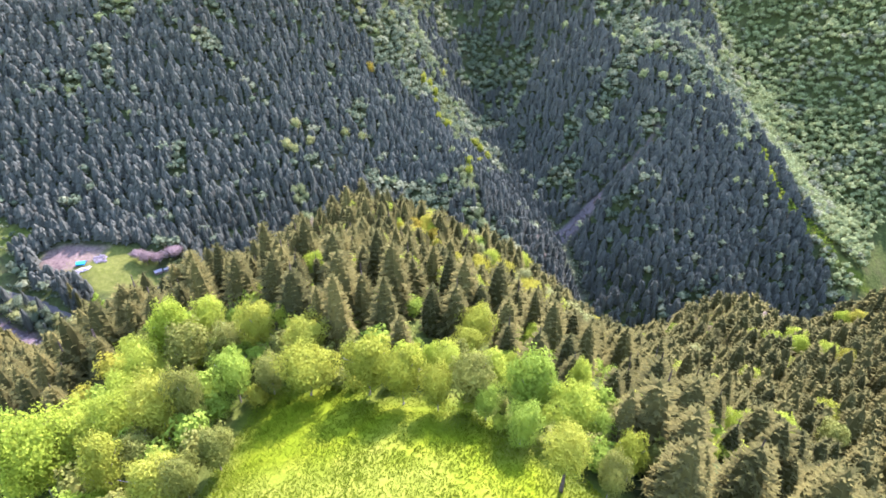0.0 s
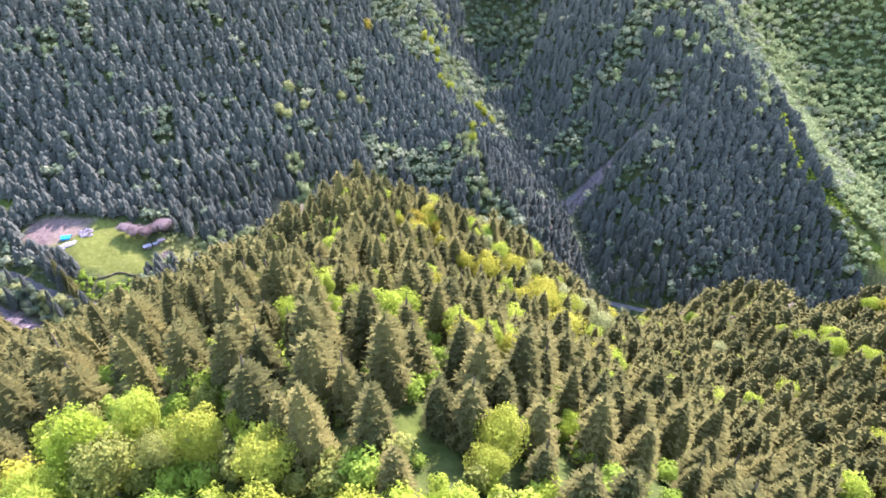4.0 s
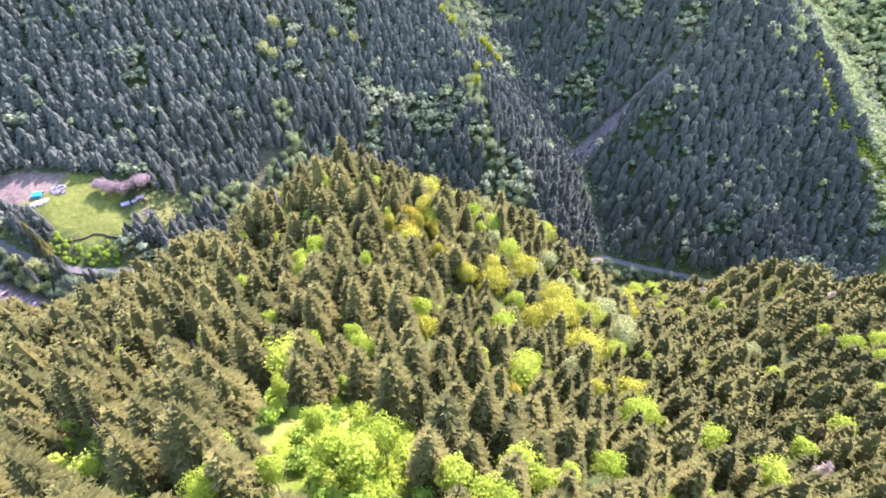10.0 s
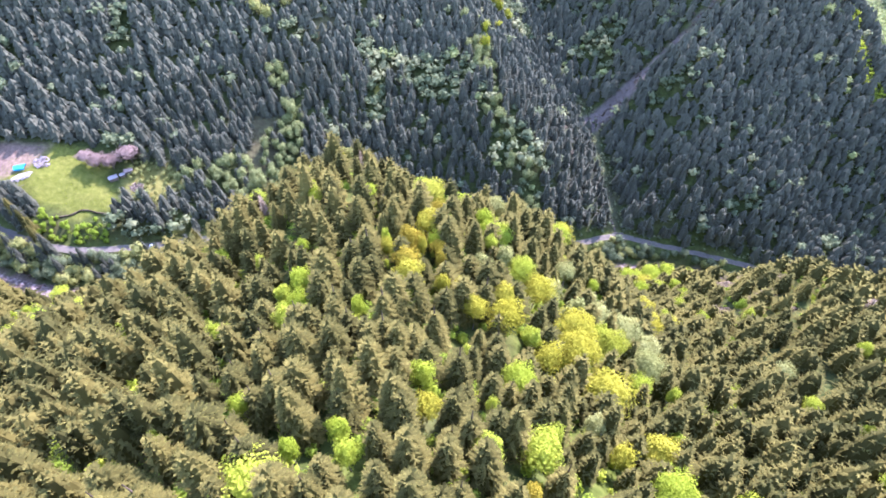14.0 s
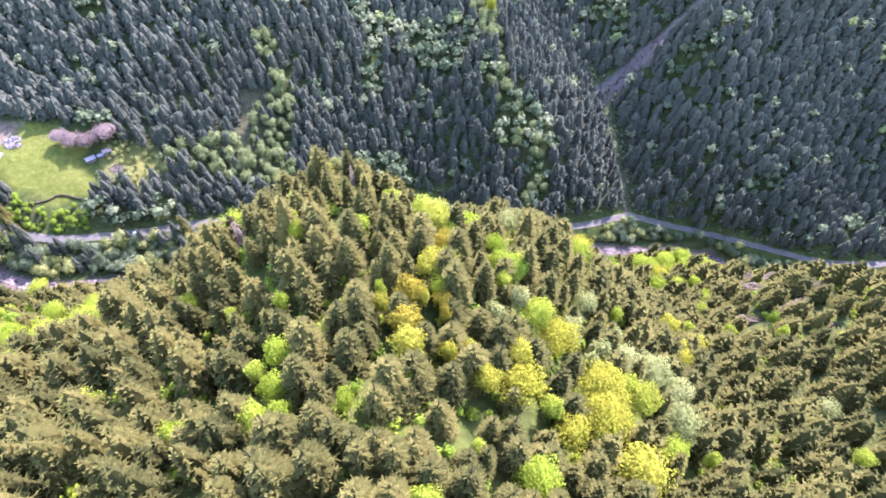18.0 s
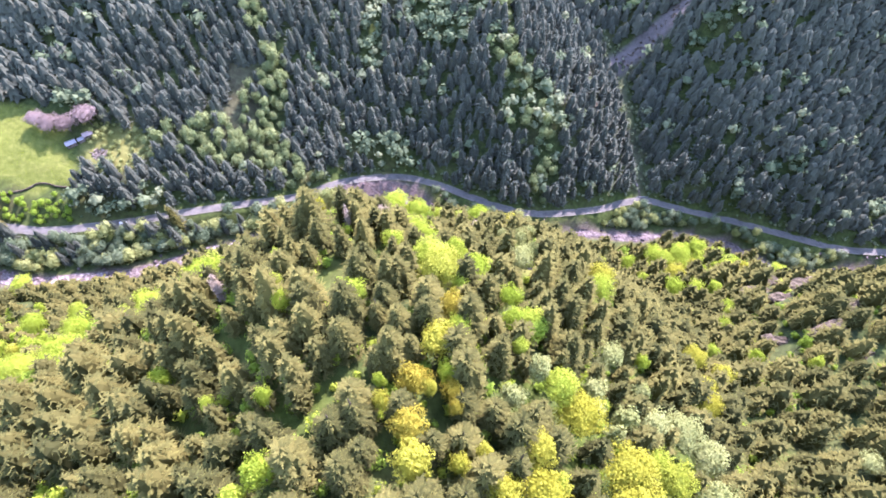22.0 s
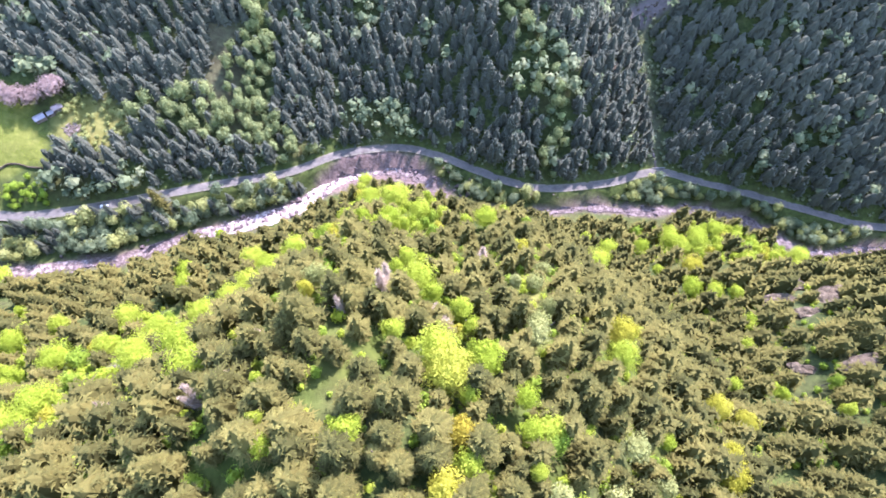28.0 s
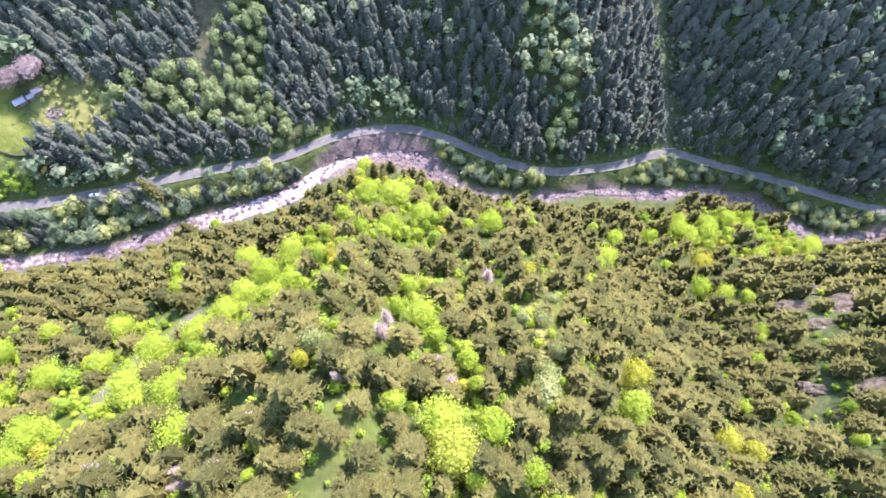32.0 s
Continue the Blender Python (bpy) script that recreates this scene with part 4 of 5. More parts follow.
girth = size * np.interp(y, [32, 75, 130, 225], [1.3, 1.06, 1.0, 1.2]) * np.where((y > 137) & (abs(x + 5) > 62), 1.16, 1.0)
closeness = np.hypot(np.hypot(x, 0.55 * (z - 275)), np.clip(y - 175, 0, 999)) + np.clip(40 - y, 0, 99)
closeness = closeness * np.where(y < 100, 0.85, 1.0)
order = np.argsort(closeness[~broad])
ids = np.nonzero(~broad)[0][order]
near_ids, rest = ids[:300], ids[300:]
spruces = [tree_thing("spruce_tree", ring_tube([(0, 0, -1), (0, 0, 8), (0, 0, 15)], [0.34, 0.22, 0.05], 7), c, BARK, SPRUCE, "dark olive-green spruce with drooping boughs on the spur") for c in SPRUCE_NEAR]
for n, k in enumerate(near_ids):
    m = Matrix.LocRotScale((x[k], y[k], z[k] - 0.3), Euler((r.uniform(-0.03, 0.03), r.uniform(-0.03, 0.03), r.uniform(0, 6.28))), (girth[k] * r.uniform(0.92, 1.06), girth[k] * r.uniform(0.92, 1.06), size[k] * np.interp(y[k], [100, 150], [0.9, 0.8])))
    if n < len(spruces):
        spruces[n].matrix_basis = m
        tagged(spruces[n], group="spruces on the spur")
    else:
        planted(spruces[n % len(spruces)], m)
mid = rest[closeness[rest] < 78]
low, outer = rest[(closeness[rest] >= 78) & (closeness[rest] < 175)], rest[closeness[rest] >= 175]
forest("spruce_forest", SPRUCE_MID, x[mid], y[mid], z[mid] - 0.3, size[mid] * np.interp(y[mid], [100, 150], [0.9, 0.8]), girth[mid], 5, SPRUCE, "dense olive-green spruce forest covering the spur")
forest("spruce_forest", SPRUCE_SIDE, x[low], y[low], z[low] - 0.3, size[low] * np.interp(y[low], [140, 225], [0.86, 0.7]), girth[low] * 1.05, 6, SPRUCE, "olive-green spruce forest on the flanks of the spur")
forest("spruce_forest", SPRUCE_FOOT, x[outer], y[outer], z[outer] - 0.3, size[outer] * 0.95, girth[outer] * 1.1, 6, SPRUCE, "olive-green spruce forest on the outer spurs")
b = np.nonzero(broad)[0]
kind = np.where(bud[b], 2, np.where(r.uniform(0, 1, len(b)) < 0.7, 0, np.where(r.uniform(0, 1, len(b)) < 0.65, 3, 1)))
for k, (key, text) in enumerate((("lime", "fresh lime-green broadleaf trees between the spruces"), ("yellow", "yellow-green broadleaf trees between the spruces"), ("grey", "grey-green budding trees on the spur's flank"), ("green", "mid-green broadleaf trees between the spruces"))):
    s = b[kind == k]
    slim = r.uniform(0.42, 0.8, len(s))
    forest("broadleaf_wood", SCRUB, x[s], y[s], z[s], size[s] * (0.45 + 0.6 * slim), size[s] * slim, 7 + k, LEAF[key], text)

# leafy scrub round the meadow on the hill
x, y, r = scatter((-66, 24), (2, 68), 3.7, 18)
good = (margin(x, y, BROAD_ZONE) > -5) & (margin(x, y, HILL_MEADOW) < -0.6) & ((x < 14) | (y > 30))
x, y = x[good], y[good]
z, size, pick = height(x, y), r.uniform(0.26, 0.58, len(x)), r.uniform(0, 1, len(x))
size = size * np.where(crowded(x, y) | (margin(x, y, HILL_MEADOW) > -3), 0.6, 1.0)
for k, (key, lo, hi) in enumerate((("lime", 0, 0.28), ("green", 0.28, 0.58), ("bud", 0.58, 0.92), ("yellow", 0.92, 1.0))):
    s = (pick >= lo) & (pick < hi)
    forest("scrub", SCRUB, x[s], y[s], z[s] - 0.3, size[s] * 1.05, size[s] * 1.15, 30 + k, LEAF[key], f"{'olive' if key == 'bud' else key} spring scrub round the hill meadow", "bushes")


x, y, r = scatter((-520, 700), (300, 960), 5.9, 4)
bank = np.interp(x, ROAD_CURVE[:, 0], ROAD_CURVE[:, 1])
good = (y > bank + 5) & ~open_land(x, y) & (abs(x) < y * 0.87 + 35)
thin = r.uniform(0, 1, len(x)) < np.clip(1.15 - (y - 540) / 500, 0.5, 1)
x, y = x[good & thin], y[good & thin]
z = height(x, y)
east = ease((x - (350 + (y - 476) * 0.03)) / 40) * (y > 400)
leafy = soft_noise(x, y, 46, 41) * 0.55 + soft_noise(x, y, 15, 42) * 0.45 + 0.7 * east + 0.12 * ease((y - 560) / 100)
crest = along(x, y, dense(CREST_INNER, 8))[0]
leafy += 0.22 * ease(1 - crest / 22) * (soft_noise(x, y, 22, 43) > 0.45)
leafy += 0.4 * ease(1 - np.hypot((x + 35) / 45, (y - 393) / 16))
belt = (along(x, y, dense(CREST_INNER, 8))[0] < 11) & (soft_noise(x, y, 16, 47) > 0.45) & (r.uniform(0, 1, len(x)) < 0.6)
belt |= (margin(x, y, PALE_BELT) + 10 * (soft_noise(x, y, 12, 46) - 0.5) > 0) & (r.uniform(0, 1, len(x)) < 0.9)
broad = (leafy > np.where((y < 580) & (east < 0.3), 0.70, 0.64)) | (r.uniform(0, 1, len(x)) < 0.06)
size = r.uniform(0.65, 1.2, len(x))
far = np.hypot(x + 10, y - 150) > 330
forest("pale_wood", BROAD_MID, x[belt], y[belt], z[belt] - 0.2, size[belt] * 1.25, size[belt] * 1.05, 13, LEAF_HAZED["pale"], "pale grey-green budding trees above the valley road")
broad &= ~belt
dense_wood = ~broad & ~belt
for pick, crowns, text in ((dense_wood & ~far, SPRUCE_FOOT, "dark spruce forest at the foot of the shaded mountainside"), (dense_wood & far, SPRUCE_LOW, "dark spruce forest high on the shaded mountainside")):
    forest("mountain_forest", crowns, x[pick], y[pick], z[pick] - 0.3, size[pick] * 1.0, size[pick] * 1.42, 9, SPRUCE_HAZED, text)
tone = soft_noise(x, y, 19, 44) * np.where(crest < 26, 1.0, 0.72) + r.uniform(-0.25, 0.25, len(x)) + 0.55 * east
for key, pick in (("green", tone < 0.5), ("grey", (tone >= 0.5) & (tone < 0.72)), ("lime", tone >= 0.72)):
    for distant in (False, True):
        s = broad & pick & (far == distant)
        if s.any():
            forest("mountain_broadleaf_wood", BROAD_LOW, x[s], y[s], z[s], size[s] * 1.15, size[s] * 1.35, 12, LEAF_HAZED[key], f"{key} broadleaf trees in spring leaf on the mountainside")

# bushes and trees between road and river
x, y, r = scatter((-360, 380), (255, 385), 4.3, 8)
road_y, river_y = np.interp(x, ROAD_CURVE[:, 0], ROAD_CURVE[:, 1]), np.interp(x, RIVER_CURVE[:, 0], RIVER_CURVE[:, 1])
good = (y > river_y) & (y < road_y) & (along(x, y, ROAD_CURVE)[0] > 5.5) & (along(x, y, RIVER_CURVE)[0] > 6.5 + 4 * (abs(x + 40) < 40)) & (r.uniform(0, 1, len(x)) < 0.97)
x, y = x[good], y[good]
z = height(x, y)
size = r.uniform(0.6, 1.15, len(x)) * np.where(x < -85, 1.1, 0.92)
dark = (r.uniform(0, 1, len(x)) < 0.22) & (x < -90)
forest("bank_spruces", SPRUCE_MID, x[dark], y[dark], z[dark] - 0.3, size[dark], size[dark] * 1.1, 15, SPRUCE_HAZED, "dark spruces between the road and the river")
for key, pick in (("grey", r.uniform(0, 1, len(x)) < 0.4), ("green", np.ones(len(x), bool))):
    s = pick & ~dark
    dark = dark | s
    forest("bank_bushes", BROAD_MID, x[s], y[s], z[s] - 0.3, size[s], size[s] * 1.1, 16, LEAF["grey"] if key == "grey" else LEAF_HAZED["green"], f"{key} alder and willow bushes on the river bank")


# low growth above the road, in the side gully and on the western clearing
x, y, r = scatter((-380, 380), (255, 640), 3.6, 28)
above = (y > np.interp(x, ROAD_CURVE[:, 0], ROAD_CURVE[:, 1])) & (along(x, y, ROAD_CURVE)[0] > 4.5)
strip = above & (along(x, y, ROAD_CURVE)[0] < 9) & (r.uniform(0, 1, len(x)) < 0.75)
gully = above & (along(x, y, GULLY_CURVE)[0] > 1.6) & (along(x, y, GULLY_CURVE)[0] < 7.5) & (y < 520) & (r.uniform(0, 1, len(x)) < 0.85)
crest_strip = (along(x, y, dense(CREST_EAST[:5], 5))[0] < 7)
clearing = (margin(x, y, WEST_CLEARING) > -2) & (r.uniform(0, 1, len(x)) < 0.35)
hedge = (x > -262) & (x < -218) & above & (y < 324) & (r.uniform(0, 1, len(x)) < 0.7)
good = (strip | gully | clearing | crest_strip | (hedge & (margin(x, y, WEST_MEADOW) < -5))) & (margin(x, y, WEST_MEADOW) < 0) & (margin(x, y, WEST_YARD) < 0)
x, y = x[good], y[good]
z, size = height(x, y), r.uniform(0.2, 0.5, len(x))
pick = r.uniform(0, 1, len(x))
sunny = along(x, y, dense(CREST_EAST[:5], 5))[0] < 7
forest("crest_bushes", BROAD_LOW, x[sunny], y[sunny], z[sunny] - 0.2, size[sunny], size[sunny] * 1.2, 27, LEAF["lime"], "sunlit lime-green bushes along the mountain crest", "bushes")
lush = (x > -262) & (x < -218) & (y < 326)
forest("meadow_hedge", BROAD_MID, x[lush], y[lush], z[lush] - 0.2, size[lush] * 1.3, size[lush] * 1.4, 26, LEAF["green"], "sunlit green bushes below the meadow", "bushes")
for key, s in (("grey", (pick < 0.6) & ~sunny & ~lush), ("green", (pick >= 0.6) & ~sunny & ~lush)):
    forest("low_bushes", BROAD_LOW, x[s], y[s], z[s] - 0.2, size[s], size[s] * 1.1, 29, LEAF_HAZED[key], f"{key} low bushes on the banks and in the side gully", "bushes")

# undergrowth between the spruces along the spur
x, y, r = scatter((-85, 165), (42, 265), 4.4, 38)
good = ((x < 85) | (y > 185)) & (margin(x, y, HILL_MEADOW) < -6) & ~rocky(x, y) & (soft_noise(x, y, 14, 39) > 0.12)
x, y = x[good], y[good]
z, size, pick = height(x, y), r.uniform(0.16, 0.46, len(x)), r.uniform(0, 1, len(x))
for key, lo, hi in (("green", 0, 0.55), ("lime", 0.55, 1)):
    s = (pick >= lo) & (pick < hi)
    for crowns, band in ((BROAD_MID, y < 90), (BUSH, y >= 90)):
        q = s & band
        forest("undergrowth", crowns, x[q], y[q], z[q] - 0.2, size[q], size[q] * 1.2, 40, LEAF[key], f"{key} undergrowth on the forest floor between the spruces", "undergrowth")

# low lime-green growth in the clearing on the ridge and in the gullies
x, y, r = scatter((-220, 225), (80, 350), 3.1, 58)
clear = margin(x, y, LIME_CLEARING) > -0.5
carpet = (np.maximum.reduce([margin(x, y, th) for th in THICKETS]) + 8 * (soft_noise(x, y, 9, 25) - 0.5) > 0) & (r.uniform(0, 1, len(x)) < 0.75)
carpet &= (along(x, y, RIVER_CURVE)[0] > 9) & (along(x, y, dense(TRACK, 3))[0] > 4)
size = r.uniform(0.18, 0.42, len(x)) * np.where(clear, 0.5, 1.0)
for mask, crowns, text in ((clear, BROAD_MID, "bright lime-green shrubs in a clearing among spruces"), (carpet & ~clear, BUSH, "bright lime-green shrubs filling the gullies")):
    forest("lime_shrubs", crowns, x[mask], y[mask], height(x[mask], y[mask]) - 0.25, size[mask], np.maximum(size[mask] * 1.2, np.where(clear[mask], 0.48, 0.3)), 59, LEAF["lime"], text, "bushes")

# the woods behind and beside the hill meadow
x, y, r = scatter((-190, 200), (-80, 30), 6.2, 63)
good = ~open_land(x, y) & (margin(x, y, BROAD_ZONE) < -1)
x, y, size = x[good], y[good], r.uniform(0.5, 0.72, good.sum())
close = (y > 14) & (abs(x) < 55)
for crowns, band in ((SPRUCE_NEAR, close), (SPRUCE_MID, ~close & (y > 2) & (abs(x) < 75)), (SPRUCE_LOW, (y <= 2) | (abs(x) >= 75))):
    forest("spruce_forest", crowns, x[band], y[band], height(x[band], y[band]) - 0.3, size[band], size[band] * 1.2, 64, SPRUCE, "dark spruce forest beside the hill meadow")

# ---- the broadleaf trees that stand out ----
NAMES = {"lime": ("broadleaf_tree", "fresh lime-green broadleaf tree in spring leaf among spruces"), "yellow": ("broadleaf_tree", "round yellow-green broadleaf tree in young leaf"),
         "orange": ("broadleaf_tree", "broadleaf tree with ochre and coppery young leaves"), "spring": ("broadleaf_tree", "broad yellow-green broadleaf tree with a wide domed crown"), "green": ("broadleaf_tree", "full mid-green broadleaf tree on the slope"),
         "bud": ("broadleaf_tree", "soft olive-green broadleaf tree coming into leaf at the meadow's edge"), "grey": ("budding_tree", "pale grey-green broadleaf tree just coming into leaf"), "dead": ("dead_tree", "leafless greyish-pink dead tree among spruces")}
rng = random.Random(5)
made = {}
ends = height(np.array([s[1] for s in STANDOUT]), np.array([s[2] for s in STANDOUT]))
for n, ((key, tx, ty, tr), tz) in enumerate(zip(STANDOUT, ends)):
    shape = (n % 4, ty < 72, tr >= 4.4)
    tall = TALL.get((tx, ty), (0.6 * tr + np.interp(ty, [70, 130], [7.5, 10.0])) * rng.uniform(0.92, 1.08))
    wide = tr / 3.8 * (1.1 if (tx, ty) in TALL else 1.35 if key == "dead" else 1.0)
    m = Matrix.LocRotScale((tx, ty, tz - 0.2), Euler((rng.uniform(-0.05, 0.05), rng.uniform(-0.05, 0.05), rng.uniform(0, 6.28))), (wide, wide, tall / 10))
    if (key, shape) in made:
        planted(made[key, shape], m)
    else:
        name, label = NAMES[key]
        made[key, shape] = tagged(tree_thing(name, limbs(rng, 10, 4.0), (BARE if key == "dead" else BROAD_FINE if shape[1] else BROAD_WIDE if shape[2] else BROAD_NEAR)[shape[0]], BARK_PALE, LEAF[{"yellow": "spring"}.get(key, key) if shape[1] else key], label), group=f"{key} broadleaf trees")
        made[key, shape].matrix_basis = m

# ---- single bright trees on the mountainside across the valley: x, y ----
SUNLIT = [("lime", p) for p in [(160, 742), (199, 730), (212, 694), (217, 677), (232, 673), (258, 715), (242, 626), (247, 611), (292, 673), (222, 598), (240, 588), (254, 583), (262, 569), (306, 522), (323, 542), (327, 558), (290, 482), (292, 531)]]
SUNLIT += [("lime", p) for p in [(400, 666), (416, 659), (422, 643), (441, 662), (440, 632), (457, 649), (422, 677), (454, 690), (478, 684), (494, 688), (476, 670), (462, 768), (483, 777), (533, 691), (463, 834), (422, 576), (423, 616), (473, 632)]]
SUNLIT += [("lime", p) for p in [(315, 748), (323, 741), (351, 729), (359, 718), (362, 712), (370, 651), (345, 595)]]
SUNLIT += [("grey", p) for p in [(-145, 506), (-151, 485), (-143, 484), (-130, 496), (-98, 671), (-64, 711), (-102, 683), (-56, 767), (2, 769), (-100, 520), (-83, 523)]]
SUNLIT += [("spring", p) for p in [(-23, 645), (-16, 645), (-9, 640), (-10, 614), (-5, 585), (5, 574), (37, 594), (43, 590), (52, 588), (39, 529), (26, 503), (26, 483), (-2, 704)]] + [("orange", (-83, 613))]
WORDS = {"lime": "lime-green broadleaf tree catching the sun on the mountainside", "grey": "pale budding tree standing out on the shaded mountainside",
         "spring": "yellow-green broadleaf tree on the sunlit mountain crest", "orange": "coppery broadleaf tree alone among dark spruces"}
rng = random.Random(35)
first = {}
for key, (tx, ty) in SUNLIT:
    wide, tall = rng.uniform(1.2, 1.8), rng.uniform(1.4, 1.85)
    m = Matrix.LocRotScale((tx, ty, float(height(tx, ty)) - 0.3), Euler((0, 0, rng.uniform(0, 6.28))), (wide, wide, tall))
    if key in first:
        planted(first[key], m)
    else:
        first[key] = tagged(tree_thing("mountain_tree", limbs(rng, 10, 4.0), BROAD_MID[len(first) % 3], BARK_PALE, LEAF_HAZED["lime"] if key == "lime" else LEAF[key], WORDS[key]), group=f"{key} trees on the mountainside")
        first[key].matrix_basis = m

# ---- rocks ----
def stone(rng, long, wide, high, rough=0.3, rounds=1):
    """A broken block: a ball cut finer, pushed about and flattened."""
    v, t = BALL, BALL_TRIS
    for _ in range(rounds):
        v, t = finer(v, t)
    p = np.array(v)
    p = np.sign(p) * np.abs(p) ** 0.75
    p *= 1 + rough * np.array([rng.uniform(-1, 1) for _ in p])[:, None]
    return p * [long / 2, wide / 2, high / 2], np.array(t)


rng = random.Random(21)
for lx, ly, long, turn in LEDGES:
    ob = tagged(new("rock_ledge"), "weathered pinkish-grey rock ledge between the trees" if ly < 300 else "bare grey rock face beside the gully", "rock", group="rock ledges")
    lz = float(height(lx, ly))
    ob.matrix_basis = pose(lx, ly, lz, 0, 0, turn)
    part("rock", mesh_of("rock", *stone(rng, long, long * 0.45, long * 0.42, 0.22, 2), ROCK), ob)
    for k in range(3):
        v, t = stone(rng, long * rng.uniform(0.25, 0.45), long * rng.uniform(0.2, 0.3), long * rng.uniform(0.18, 0.3), 0.25)
        part("block", mesh_of("block", v + [rng.uniform(-0.5, 0.5) * long, rng.uniform(-0.35, 0.1) * long, rng.uniform(-0.1, 0.1) * long], t, ROCK), ob)


def stones(name, x, y, sizes, material, label, sink=0.25, seed=2):
    """Loose stones joined into one mesh, sunk a little into the ground."""
    rng = random.Random(seed)
    kinds = [stone(rng, 1, rng.uniform(0.7, 0.95), rng.uniform(0.5, 0.8)) for _ in range(5)]
    z, pieces = height(x, y), []
    for n in range(len(x)):
        v, t = kinds[n % 5]
        a = rng.uniform(0, 6.28)
        c, s = math.cos(a), math.sin(a)
        pieces.append((np.stack([c * v[:, 0] - s * v[:, 1], s * v[:, 0] + c * v[:, 1], v[:, 2]], 1) * sizes[n] + [x[n], y[n], z[n] + sizes[n] * (0.3 - sink)], t))
    return tagged(new(name, mesh_of(name, *joined(pieces), material)), label, "stones", kind="stuff")


r = np.random.RandomState(9)
pick = r.choice(np.nonzero((RIVER_CURVE[:, 0] > -345) & (RIVER_CURVE[:, 0] < 320))[0], 620)
off = r.normal(0, 4.6, 620)
bx, by = RIVER_CURVE[pick, 0] + r.uniform(-2, 2, 620), RIVER_CURVE[pick, 1] + off
stones("river_boulders", bx, by, np.clip(r.gamma(2.2, 0.55, 620), 0.4, 4), BOULDER, "pale pinkish boulders strewn along the river bed", 0.2)
n = 260
bx, by = -30 + r.normal(0, 26, n), 360 + r.normal(0, 4.5, n)
keep = along(bx, by, ROAD_CURVE)[0] > 6
stones("gravel_bar_stones", bx[keep], by[keep], r.uniform(0.5, 1.8, n)[keep], BOULDER, "cobbles and boulders on the gravel bar in the river bend", 0.2, 3)
n = 110
pick = r.choice(np.nonzero((RIVER_CURVE[:, 0] > -150) & (RIVER_CURVE[:, 0] < -25))[0], n)
stones("river_boulders", RIVER_CURVE[pick, 0] + r.normal(0, 2.2, n), RIVER_CURVE[pick, 1] + r.normal(0, 2.2, n), r.uniform(0.8, 3.0, n), BOULDER, "dark boulders breaking the white water", 0.1, 6)
pick = r.choice(len(CHUTE_CURVE), 300)
keep = CHUTE_CURVE[pick, 1] < 600
stones("scree_stones", CHUTE_CURVE[pick, 0][keep] + r.normal(0, 4, 300)[keep], CHUTE_CURVE[pick, 1][keep] + r.normal(0, 4, 300)[keep], r.uniform(0.6, 2.4, 300)[keep], ROCK, "broken stones in the scree chute", 0.2, 4)
tx, ty = np.array(TRACK)[:, 0], np.array(TRACK)[:, 1]
u = r.uniform(0, len(TRACK) - 1, 90)
stones("slope_stones", np.interp(u, range(len(TRACK)), tx) + r.normal(0, 1.6, 90), np.interp(u, range(len(TRACK)), ty) + r.normal(0, 1.6, 90), r.uniform(0.3, 1.2, 90), BOULDER, "pale stones on the bare streak down the slope", 0.2, 5)


# ---- stream and culvert where the side valley meets the road ----
fall = np.array([(129, 412, 0), (130, 398, 0), (131, 390, 0), (133, 383, 0), (133.5, 379.5, 0)], float)
fall = dense(fall, 1.5)
fall[:, 2] = height(fall[:, 0], fall[:, 1]) + 0.5
tagged(ribbon(fall, 1.2, 0.0, WATER, "waterfall", 5, 0.1, 1.0), "thin white stream tumbling down the side gully to the road", "waterfall", kind="structure")
CONCRETE = grained("old_concrete", [(0.3, (0.14, 0.135, 0.125)), (0.7, (0.24, 0.23, 0.215))], 0.8, 0.02)


def box(name, size, at, material, parent, turn=(0, 0, 0), bevel=0.03, label=""):
    """A block with bevelled edges."""
    bm = bmesh.new()
    bmesh.ops.create_cube(bm, size=1)
    bmesh.ops.scale(bm, vec=size, verts=bm.verts)
    if bevel:
        bmesh.ops.bevel(bm, geom=bm.edges[:], offset=bevel, segments=1, affect="EDGES")
    bm.transform(pose(*at, *turn))
    me = bpy.data.meshes.new(name)
    bm.to_mesh(me)
    bm.free()
    me.materials.append(material)
    return part(name, me, parent, label)


def tube(name, points, radii, sides, material, parent, label=""):
    return part(name, mesh_of(name, *ring_tube(points, radii, sides), material, None, True), parent, label)


culvert = tagged(new("culvert_bridge"), "small concrete culvert bridge carrying the road over the stream", "bridge")
culvert.matrix_basis = pose(135, 376.6, -12.9, 0, 0, 4)
box("parapet", (9, 0.4, 1.0), (0, 3.1, 0.6), CONCRETE, culvert)
box("parapet", (9, 0.4, 1.0), (0, -3.1, 0.6), CONCRETE, culvert)
box("abutment", (1.2, 6.2, 2.4), (-3.6, 0, -1.3), CONCRETE, culvert)
box("abutment", (1.2, 6.2, 2.4), (3.6, 0, -1.3), CONCRETE, culvert)

# ---- the small farm on the western meadow ----
PLANK = grained("weathered_planks", [(0.3, (0.10, 0.075, 0.055)), (0.7, (0.22, 0.18, 0.145))], 1.2, 0.03)
TIN = plain("faded_roof_sheet", (0.24, 0.22, 0.215), 0.5, 0.2)
RUST = plain("rusty_roof_sheet", (0.30, 0.22, 0.19), 0.6, 0.2)
TARP = plain("bright_blue_tarpaulin", (0.02, 0.36, 0.62), 0.4)
GLASS_DARK = plain("dark_window", (0.02, 0.02, 0.025), 0.15)


